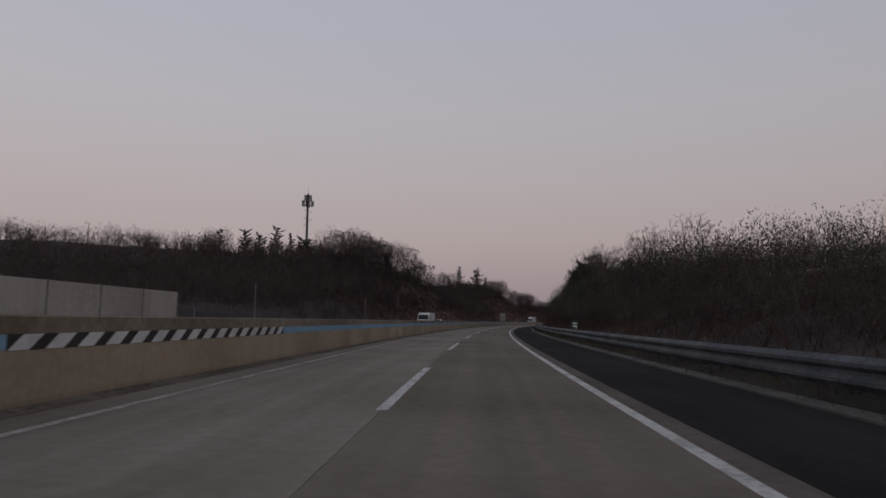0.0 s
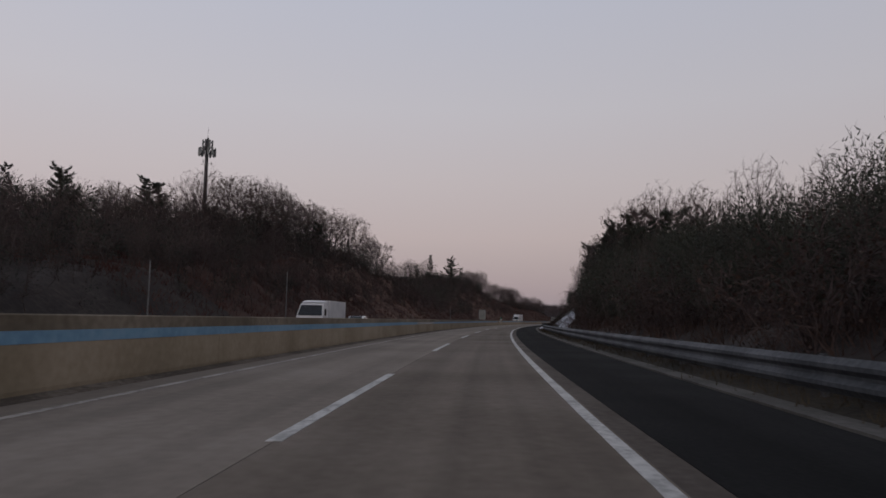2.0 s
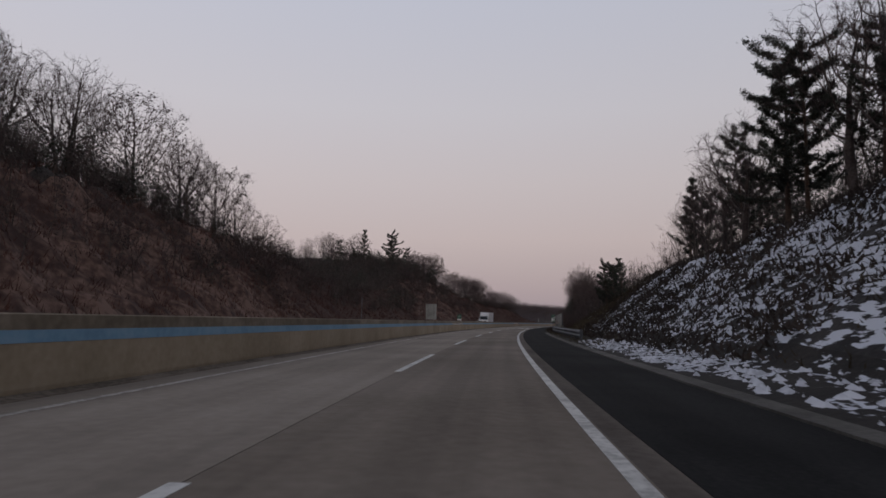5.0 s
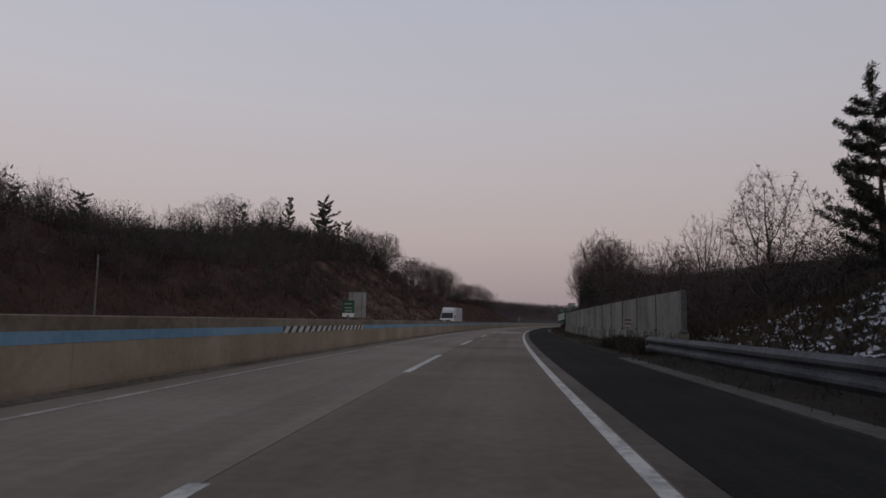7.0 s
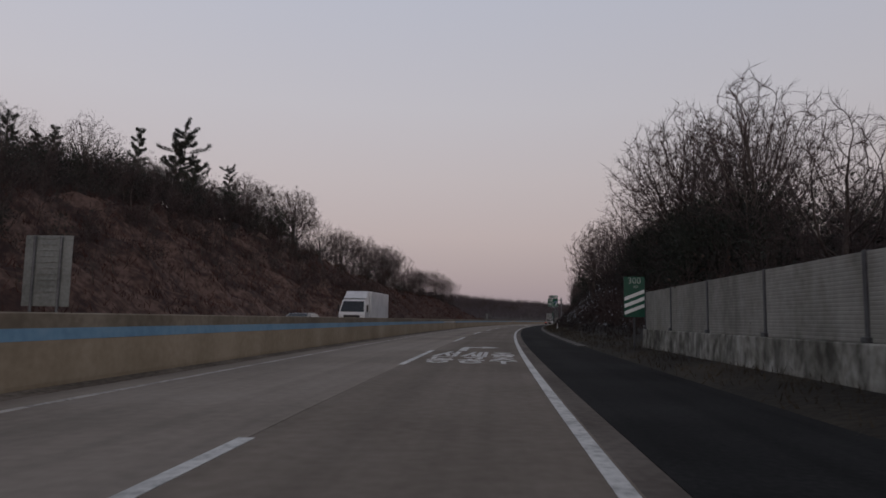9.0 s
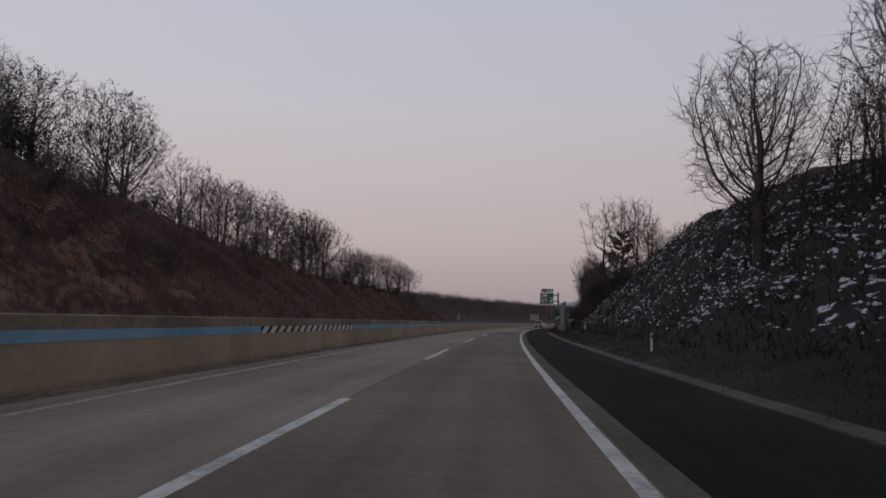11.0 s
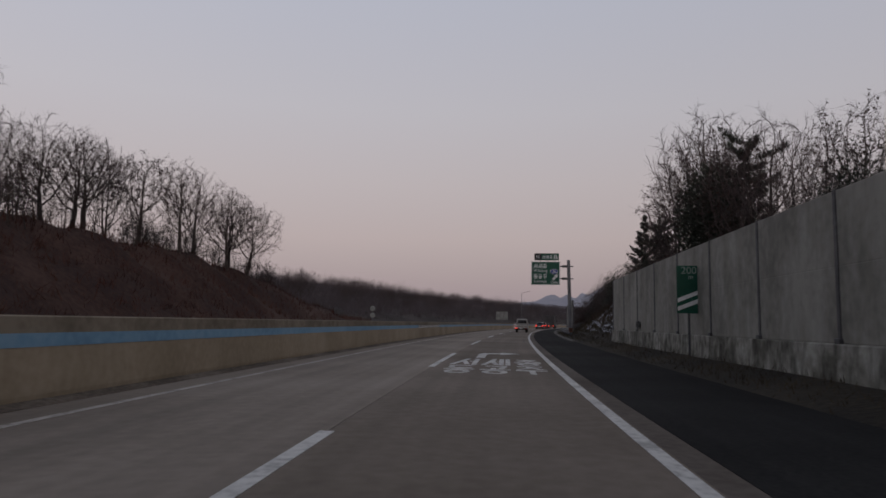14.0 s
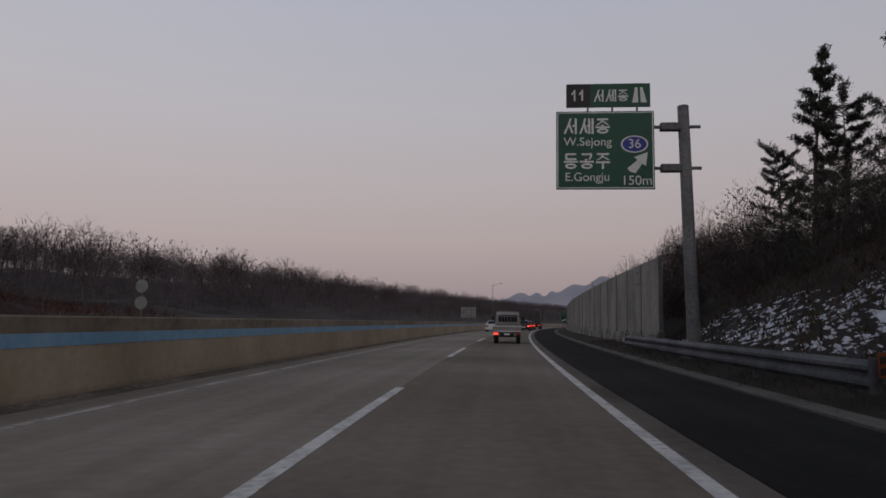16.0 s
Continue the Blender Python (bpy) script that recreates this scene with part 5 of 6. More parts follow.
undergrowth("dry_grass", 9000, 180, 500, 7.1, 9.4, .22, grass_mat, "dry winter grass on the roadside verge", 66, .012)
undergrowth("dry_grass", 700, 229, 239, 7.55, 8.2, .62, litter, "dark overgrown grass clump at the end of the guard rail", 89, .03)
undergrowth("dry_grass", 4600, 160, 205, 8.8, 17, .28, litter, "dark brush stubs poking through the snow", 71, .06)
undergrowth("dry_grass", 900, 133, 205, 8.8, 17, .30, grass_mat, "dark grass tufts poking through the snow", 67, .03)
undergrowth("dry_grass", 5500, 200, 232, 9.0, 16, .34, grass_mat, "dark grass tufts in patchy snow", 68, .03)
undergrowth("dry_grass", 9000, 296, 404, 9.0, 19, .36, litter, "dark grass tufts in patchy snow on the bank", 69, .03)
undergrowth("dry_grass", 3500, 446, 486, 9.0, 16, .32, grass_mat, "dark grass tufts in patchy snow by the sign", 70, .03)


def snow_bits(n, s0, s1, d0, d1, big, label, seed, lift=0.0):
    """Small irregular lumps of old snow lying on the brush and the ground, one mesh."""
    rng = np.random.default_rng(seed)
    s, d = rng.uniform(s0, s1, n), rng.uniform(d0, d1, n)
    base = RR(s, d, height(s, d) + rough(s, d) + .02 + lift * rng.uniform(0, 1, n) ** 2)
    slope = (height(s, d + .3) - height(s, d - .3)) / .6
    h = np.interp(s, ROAD_S, ROAD_H)
    along = np.stack([np.sin(h), np.cos(h), np.zeros(n)], 1)
    across = unit_rows(np.stack([np.cos(h), -np.sin(h), slope], 1))
    up = np.cross(across, along)
    k = 7
    size = big * rng.uniform(.25, 1, n) ** 1.6
    ang = np.arange(k) * 2 * np.pi / k
    rad = rng.uniform(.45, 1.1, (n, k)) * size[:, None]
    turn = rng.uniform(-.5, .5, (n, 1))
    x, y = rad * np.cos(ang + turn) * 1.7, rad * np.sin(ang + turn) * .5
    ring = base[:, None] + along[:, None] * x[..., None] + across[:, None] * y[..., None] - up[:, None] * .04
    top = base + up * (size * .22 + .02)[:, None]
    v = np.concatenate([ring, top[:, None]], 1).reshape(-1, 3)
    o = np.arange(n)[:, None] * (k + 1)
    i = np.arange(k)[None]
    f = np.stack([o + i, o + (i + 1) % k, np.broadcast_to(o + k, (n, k))], -1).reshape(-1, 3)
    me = mesh_from("snow_patches", v, f.tolist(), old_snow, smooth=True)
    return tagged(new("snow_patches", me), label, "snow", kind="stuff")


old_snow = material("old_crusted_snow", (0.40, 0.41, 0.45), (0.56, 0.57, 0.62), (0.66, 0.67, 0.72), 0.8, 6, 0.8, 0.3)
snow_bits(1300, 292, 350, 10.3, 15, .17, "flecks of old snow caught on the brushy bank", 101, .5)
snow_bits(2000, 345, 404, 9.8, 18.5, .19, "flecks of old snow scattered on the steep bank", 102, .12)
snow_bits(800, 445, 474, 9.2, 12.6, .20, "crusted snow lying between tufts beside the sign", 103, .05)
snow_bits(420, 146, 188, 7.1, 8.9, .34, "thin crusted snow along the gutter", 104)
snow_bits(800, 198, 232, 9.0, 14.5, .19, "melting snow patches on the low bank", 105, .05)

# ---------------------------------------------------------------- signs


def words(text, size, m, mat, parent, name="lettering", depth=0.006):
    """Raised lettering in the built-in font, centred on its frame's origin, as one mesh."""
    cu = bpy.data.curves.new(name, "FONT")
    cu.body, cu.size, cu.extrude, cu.align_x, cu.align_y = text, size, depth, "CENTER", "CENTER"
    tmp = bpy.data.objects.new(name, cu)
    scene.collection.objects.link(tmp)
    me = bpy.data.meshes.new_from_object(tmp.evaluated_get(bpy.context.evaluated_depsgraph_get()))
    bpy.data.objects.remove(tmp)
    me.materials.clear()
    me.materials.append(mat)
    return part(name, me, parent, at=m)


FACING = Matrix.Rotation(radians(90), 4, "X")  # text plane turned to face oncoming drivers (towards -y)


def syllables(keys, x, z, w, h, gap, y, mat, parent):
    for i, k in enumerate(keys):
        bm = bmesh.new()
        glyph(bm, k, x + i * (w + gap), z, w, h, w * .15, h * .12, y, y - .008, lambda a, b, c: Vector((a, c, b)))
        bmesh.ops.recalc_face_normals(bm, faces=bm.faces)
        part("lettering", bm, parent, mat=mat)


def direction_sign(s, d):
    """Big exit sign on a single steel mast; origin at the mast's foot."""
    zg = ground_at(s, d)
    sg = thing("direction_sign", M(s, d, zg - .05), "green motorway exit sign with white Korean lettering on a steel mast", "road sign")
    z = lambda a: a - zg + .05
    mast = part("mast", rod((0, 0, 0), (-.20, 0, z(8.40)), .21, .18, 16), sg, "galvanised steel mast", galv)
    part("mast_cap", rod((-.20, 0, z(8.40)), (-.20, 0, z(8.43)), .19, .16, 16), sg, mat=galv)
    part("base_plate", box(-.4, .4, -.4, .4, 0, .09, .01), sg, mat=galv_dark)
    for zz in (7.72, 6.34):
        bm = rod((-3.9, -.0, z(zz)), (.34, 0, z(zz)), .055, .055, 10)
        part("arm", bm, sg, mat=galv)
        part("arm_clamp", box(-.95, -.28, -.13, .13, z(zz) - .13, z(zz) + .13, .03), sg, mat=galv_dark)
    x0, x1 = -4.33, -1.16
    yb = -.10
    board = part("board", box(x0, x1, yb - .03, yb + .03, z(5.62), z(8.24), .008), sg, "green retroreflective board", sign_green)
    for a, b, c, e in ((x0 + .03, x1 - .03, 5.65, 5.685), (x0 + .03, x1 - .03, 8.175, 8.21)):
        part("border_line", box(a, b, yb - .036, yb - .03, z(c), z(e)), sg, mat=sign_white)
    for a in (x0 + .03, x1 - .065):
        part("border_line", box(a, a + .035, yb - .036, yb - .03, z(5.685), z(8.175)), sg, mat=sign_white)
    t0, t1 = -4.0, -1.27
    part("exit_board", box(t0, t1, yb - .03, yb + .03, z(8.38), z(9.18), .008), sg, "slim green name board above", sign_green)
    part("number_field", box(t0 + .02, t0 + .78, yb - .036, yb - .03, z(8.40), z(9.16)), sg, "black exit number field", sign_black)
    for a in (-3.3, -2.5, -1.7):
        part("hanger", box(a - .03, a + .03, yb - .02, yb + .02, z(8.22), z(8.40)), sg, mat=galv_dark)
    y = yb - .031
    words("1", .56, Matrix.Translation((t0 + .27, y - .006, z(8.77))) @ FACING, sign_white, sg)
    words("1", .56, Matrix.Translation((t0 + .52, y - .006, z(8.77))) @ FACING, sign_white, sg)
    for a in (.27, .52):
        part("digit_flag", mesh_from("digit_flag", [(t0 + a - .12, y - .012, z(8.83)), (t0 + a - .09, y - .012, z(8.79)), (t0 + a - .01, y - .012, z(8.88)), (t0 + a - .01, y - .012, z(8.95))], [(0, 1, 2, 3)], sign_white), sg)
    syllables(("seo", "se", "jong"), t0 + .90, z(8.57), .34, .40, .05, y, sign_white, sg)
    # exit ramp symbol
    part("ramp_symbol", mesh_from("ramp_symbol", [(-1.86, y - .008, z(8.52)), (-1.66, y - .008, z(8.52)), (-1.68, y - .008, z(9.04)), (-1.76, y - .008, z(9.04))], [(0, 1, 2, 3)], sign_white), sg)
    part("ramp_symbol", mesh_from("ramp_symbol", [(-1.58, y - .008, z(8.52)), (-1.38, y - .008, z(8.52)), (-1.52, y - .008, z(9.04)), (-1.60, y - .008, z(9.04))], [(0, 1, 2, 3)], sign_white), sg)
    syllables(("seo", "se", "jong"), x0 + .24, z(7.48), .46, .52, .06, y, sign_white, sg)
    words("W.Sejong", .40, Matrix.Translation((x0 + 1.02, y - .006, z(7.20))) @ FACING, sign_white, sg)
    syllables(("dong", "gong", "ju"), x0 + .24, z(6.30), .46, .52, .06, y, sign_white, sg)
    words("E.Gongju", .40, Matrix.Translation((x0 + 1.00, y - .006, z(6.02))) @ FACING, sign_white, sg)
    words("150m", .44, Matrix.Translation((x1 - .58, y - .006, z(5.90))) @ FACING, sign_white, sg)
    # numbered road shield
    bm = bmesh.new()
    bmesh.ops.create_circle(bm, cap_ends=True, segments=28, radius=1)
    for v in bm.verts:
        v.co = Vector((x1 - .64 + v.co.x * .44, y - .006, z(7.12) + v.co.y * .29))
    part("shield_rim", bm, sg, "white oval rim", sign_white)
    bm = bmesh.new()
    bmesh.ops.create_circle(bm, cap_ends=True, segments=28, radius=1)
    for v in bm.verts:
        v.co = Vector((x1 - .64 + v.co.x * .39, y - .010, z(7.12) + v.co.y * .25))
    part("shield", bm, sg, "blue oval route shield", sign_blue)
    words("36", .44, Matrix.Translation((x1 - .64, y - .016, z(7.12))) @ FACING, sign_white, sg)
    # slanted arrow
    ax, az = x1 - .50, z(6.55)
    pts = [(-.30, -.34), (-.12, -.40), (.10, -.08), (.22, -.16), (.28, .30), (-.16, .14), (-.05, .04), (-.38, -.24)]
    vs = [(ax + p, y - .008, az + q) for p, q in pts]
    part("arrow", mesh_from("arrow", vs, [tuple(range(len(vs)))], sign_white), sg)
    return sg


direction_sign(478.1, 7.95)


sign_grey = material("dulled_sign_lettering", (0.16, 0.22, 0.19), (0.22, 0.28, 0.25), (0.28, 0.34, 0.31), 0.5, 6, 0.6, 0.0)


def stripe_board(s, d, z0, z1, bars, label):
    """Green exit countdown board with slanted white bars."""
    zg = ground_at(s, d)
    sg = thing("countdown_board", M(s, d, zg - .05), label, "road sign", "exit countdown boards")
    a, b = z0 - zg + .05, z1 - zg + .05
    part("post", rod((.0, .05, 0), (.0, .05, b - .05), .04, sides=8), sg, mat=galv_dark)
    part("board", box(-.40, .40, -.025, .025, a, b, .005), sg, "green reflective board", sign_green)
    h = b - a
    for i in range(bars):
        zc = a + h * (.13 + i * .175)
        vs = [(-.38, -.031, zc - .13), (.38, -.031, zc + .18), (.38, -.031, zc + .32), (-.38, -.031, zc + .01)]
        part("slanted_bar", mesh_from("slanted_bar", vs, [(0, 1, 2, 3)], sign_white), sg)
    words("%d00" % bars, .34, Matrix.Translation((0, -.03, b - .17)) @ FACING, sign_grey, sg)
    words("m", .24, Matrix.Translation((.06, -.03, b - .38)) @ FACING, sign_grey, sg)
    return sg


stripe_board(288.7, 7.85, 1.45, 3.02, 3, "green countdown board with three slanted white bars")
stripe_board(424.3, 8.16, 1.68, 3.28, 2, "green countdown board with two slanted white bars on the noise wall")
stripe_board(577.5, 8.0, 1.5, 3.1, 1, "green countdown board with one slanted white bar")


def small_board(s, d, z0, z1, w, mat, label, name="roadside_sign", turn=0.0, bars=2, bar_mat=None, legs=1):
    zg = ground_at(s, d)
    sg = thing(name, M(s, d, zg - .05, turn), label, "road sign")
    a, b = z0 - zg + .05, z1 - zg + .05
    for i in range(legs):
        x = 0 if legs == 1 else (-.32 + .64 * i) * w
        part("post", rod((x, .05, 0), (x, .05, b - .03), .035, sides=8), sg, mat=galv)
    part("board", box(-w / 2, w / 2, -.02, .02, a, b, .004), sg, mat=mat)
    for i in range(bars):
        zc = b - (b - a) * (i + .7) / (bars + .4)
        part("text_bar", box(-w * .36, w * .36, -.027, -.02, zc - (b - a) * .09, zc + (b - a) * .09), sg, mat=bar_mat or sign_white)
    return sg


small_board(43.0, 8.15, .84, 1.34, .46, sign_green, "small green and white kilometre plate on a post", bars=2, bar_mat=sign_white)
small_board(400.6, 9.0, 1.50, 1.80, .44, worn_line, "small dulled white plate on a post before the noise wall", bars=1, bar_mat=galv_dark)
small_board(237.0, 8.2, 1.14, 1.58, .42, worn_line, "small pale kilometre plate with dark lettering on the noise wall", bars=2, bar_mat=galv_dark)


gate = thing("steel_gate", M(401.9, 9.5, ground_at(401.9, 9.6) - .1), "small weathered steel gate beside the end of the noise wall", "gate")
gz = .95 - ground_at(401.9, 9.6)
for x in (-.40, .40):
    part("gate_post", box(x - .06, x + .06, -.05, .05, 0, 1.92 - ground_at(401.9, 9.6), .01), gate, mat=galv_dark)
for z in (gz - .12, gz + .80):
    part("gate_bar", box(-.36, .36, -.04, .04, z - .045, z + .045, .01), gate, mat=galv_dark)
part("gate_panel", box(-.34, .34, -.012, .012, gz - .08, gz + .75), gate, "dark mesh infill", fence_mat)


jbox = thing("junction_box", M(434.5, 8.33, 1.12), "small dark steel junction box on the noise wall", "junction box")
part("case", box(-.06, .06, -.17, .17, .05, .33, .015), jbox, mat=galv_dark)
part("conduit", rod((0, 0, -.10), (0, 0, .05), .03, sides=8), jbox, mat=galv_dark)
part("cover", box(-.075, -.06, -.14, .14, .08, .30, .005), jbox, mat=black_paint)


def rear_board(s, d, z0, z1, w, label, legs=2):
    """Back of a sign for the oncoming lanes: sheet on ribs and posts."""
    zg = ground_at(s, d)
    sg = thing("roadside_sign", M(s, d, zg - .05), label, "road sign")
    a, b = z0 - zg + .05, z1 - zg + .05
    part("board", box(-w / 2, w / 2, 0, .03, a, b, .004), sg, mat=sign_back)
    n = max(3, int((b - a) / .28))
    for i in range(n):
        zc = a + (b - a) * (i + .5) / n
        part("rib", box(-w / 2 + .02, w / 2 - .02, -.04, 0, zc - .025, zc + .025), sg, mat=sign_back)
    for i in range(legs):
        x = (-.28 + .56 * i) * w if legs > 1 else 0
        part("post", rod((x, -.09, 0), (x, -.09, b - .05), .06, sides=8), sg, mat=galv)
    return sg


rear_board(292.2, -19.0, 1.5, 4.9, 2.4, "grey ribbed back of a tall sign facing the oncoming lanes")
rear_board(640.0, -20.9, 2.4, 5.3, 1.25, "pale sign panel far ahead beside the oncoming lanes", 1)
rear_board(640.2, -19.5, 2.4, 5.3, 1.25, "pale sign panel far ahead beside its twin", 1)
rear_board(640.4, -18.1, 2.4, 5.3, 1.25, "pale sign panel far ahead, last of three", 1)


def disc_sign(s, d, tops, label):
    zg = ground_at(s, d)
    sg = thing("round_sign", M(s, d, zg - .05), label, "road sign")
    part("post", rod((0, 0, 0), (0, 0, tops[0] - zg), .04, sides=8), sg, mat=galv)
    for t in tops:
        part("disc", rod((0, -.08, t - zg - .3), (0, -.05, t - zg - .3), .36, sides=24), sg, mat=sign_back)
    return sg


disc_sign(491.2, -18.0, (3.25, 2.35), "two grey round sign backs stacked on one post")


def pole(s, d, top, label, r=.055):
    zg = ground_at(s, d)
    p = thing("pole", M(s, d, zg - .05), label, "pole", "poles beside the oncoming lanes")
    part("shaft", rod((0, 0, 0), (0, 0, top - zg), r, r * .8, 8), p, mat=galv)
    part("foot", box(-.35, .35, -.3, .3, 0, .55, .05), p, mat=kerb_conc)
    return p


for s, d, t in ((93.4, -19.0, 4.65), (119.3, -19.0, 5.8), (237.0, -19.0, 4.45), (45.7, -17.9, 4.15), (36.9, -19.0, 2.0)):
    pole(s, d, t, "thin pale steel pole on a concrete foot")


def delineator(s, d):
    zg = ground_at(s, d)
    p = thing("delineator_post", M(s, d, zg - .05), "short white delineator post with a reflector", "marker post", "delineator posts")
    part("shaft", rod((0, 0, 0), (0, 0, .75), .045, .04, 10), p, mat=sign_white)
    part("reflector", box(-.035, .035, -.055, -.04, .55, .68, .004), p, mat=orange_mat)
    return p


for s, d in ((40.7, 8.0), (381.5, 9.3), (345, 8.2)):
    delineator(s, d)

# kilometre plate standing on the median barrier
km = thing("kilometre_sign", M(234.0, -4.78, 1.23), "green kilometre plate with a white foot panel on the median barrier", "road sign")
part("bracket", box(-.06, .06, -.06, .06, 0, .2, .01), km, mat=galv)
part("plate", box(-.27, .27, -.03, 0, .12, .88, .006), km, mat=sign_green)
part("foot_panel", box(-.27, .27, -.036, -.03, .12, .30), km, "white lower panel", mat=sign_white)
for zz in (.40, .54, .72):
    part("text_bar", box(-.17, .17, -.036, -.03, zz - .025, zz + .025), km, mat=sign_back)

# marker at the end of the third rail and an orange strip on the first wall
end_marker = thing("rail_end_marker", M(466.0, 7.35, ground_at(466.0, 7.35)), "black and orange chevron plate at the rail end", "marker")
part("plate", box(-.17, .17, -.03, 0, .44, .80, .01), end_marker, mat=orange_mat)
for i in range(2):
    part("stripe", mesh_from("stripe", [(-.16, -.036, .47 + i * .16), (.16, -.036, .54 + i * .16), (.16, -.036, .64 + i * .16), (-.16, -.036, .57 + i * .16)], [(0, 1, 2, 3)], black_paint), end_marker)
part("stake", rod((0, .02, -.1), (0, .02, .45), .03, sides=6), end_marker, mat=galv_dark)
strip = thing("reflector_strip", M(263.4, 8.30, .66), "dull orange marker strip fixed along the noise wall's base", "marker")
part("plate", box(-.03, .03, -.8, .8, 0, .24, .008), strip, mat=orange_mat)
for y in (-.72, .72):
    part("bracket", box(-.045, -.03, y - .04, y + .04, .03, .21, .004), strip, mat=galv_dark)

# lamp post far ahead
lamp = thing("street_lamp", M(700, -24.0, ground_at(700, -24.0)), "slim grey street lamp with a single arm", "street lamp")
part("mast", rod((0, 0, -.3), (0, 0, 12.0), .12, .07, 8), lamp, mat=galv)
part("arm", rod((0, 0, 12.0), (2.8, 0, 12.8), .05, .04, 8), lamp, mat=galv)
part("head", box(2.5, 3.4, -.15, .15, 12.72, 12.88, .04), lamp, mat=galv)


def cell_tower(s, d, top):
    """Telecom monopole with two rings of panel antennas."""
    zg = ground_at(s, d)
    tw = thing("telecom_mast", M(s, d, zg - .2), "dark telecom monopole with two rings of panel antennas", "tower")
    z = lambda a: a - zg + .2
    part("pole", rod((0, 0, 0), (0, 0, z(top - 2.4)), .45, .26, 14), tw, mat=galv_dark)
    part("lightning_rod", rod((0, 0, z(top - 2.4)), (0, 0, z(top)), .05, .02, 6), tw, mat=galv_dark)
    for r, zc, n, hh in ((1.75, top - 5.6, 12, 1.7), (1.05, top - 3.9, 8, 1.9)):
        bm = bmesh.new()
        for i in range(n):
            a, b = 2 * math.pi * i / n, 2 * math.pi * (i + 1) / n
            for dz in (-.55, .55):
                rod((r * .85 * math.cos(a), r * .85 * math.sin(a), z(zc) + dz), (r * .85 * math.cos(b), r * .85 * math.sin(b), z(zc) + dz), .06, sides=6, bm=bm, caps=False)
        for i in range(4):
            a = math.pi / 2 * i + .3
            rod((0, 0, z(zc) - .6), (r * .85 * math.cos(a), r * .85 * math.sin(a), z(zc) - .55), .06, sides=6, bm=bm, caps=False)
        part("ring_frame", bm, tw, mat=galv_dark)
        for i in range(n):
            a = 2 * math.pi * i / n + .1
            m = Matrix.Translation((r * math.cos(a), r * math.sin(a), z(zc))) @ Matrix.Rotation(a, 4, "Z")
            part("antenna", box(-.10, .14, -.20, .20, -hh / 2, hh / 2, .03), tw, "grey panel antenna", sign_back if i % 3 else galv_dark, at=m)
    for k, zz in enumerate((top - 7.6, top - 8.2, top - 10.2, top - 10.8, top - 12.5)):
        sx = 1 if k % 2 else -1
        part("side_arm", rod((0, 0, z(zz)), (sx * 1.1, .2, z(zz)), .035, sides=6), tw, mat=galv_dark)
        part("side_antenna", box(sx * 1.0 - .07, sx * 1.0 + .07, .12, .28, z(zz) - .3, z(zz) + .35, .02), tw, mat=sign_back)
    part("ladder", box(-.20, .20, -.50, -.44, 0.0, z(top - 6.5)), tw, mat=galv_dark)
    return tw


cell_tower(190.6, -66.3, 43.0)

# ---------------------------------------------------------------- vehicles


def hull(profile, width, narrow, z_belt, bm=None):
    """A closed side profile of (y, z) points drawn across the width; above z_belt the sides lean in by narrow."""
    bm = bm or bmesh.new()
    top = max(z for _, z in profile)
    def half(z):
        return width / 2 - (max(0, z - z_belt) / max(.01, top - z_belt)) * narrow
    a = [bm.verts.new((-half(z), y, z)) for y, z in profile]
    b = [bm.verts.new((half(z), y, z)) for y, z in profile]
    n = len(profile)
    bm.faces.new(a)
    bm.faces.new(b[::-1])
    for i in range(n):
        j = (i + 1) % n
        bm.faces.new((a[j], a[i], b[i], b[j]))
    bmesh.ops.recalc_face_normals(bm, faces=bm.faces)
    bmesh.ops.bevel(bm, geom=list(bm.edges), offset=.035, segments=2, affect="EDGES", profile=.5)
    return bm


def wheel(parent, x, y, r, w):
    t = part("wheel", rod((x - w / 2, y, r), (x + w / 2, y, r), r, sides=20), parent, mat=rubber)
    part("rim", rod((x - w / 2 - .006, y, r), (x + w / 2 + .006, y, r), r * .6, sides=14), t, "steel rim", galv)


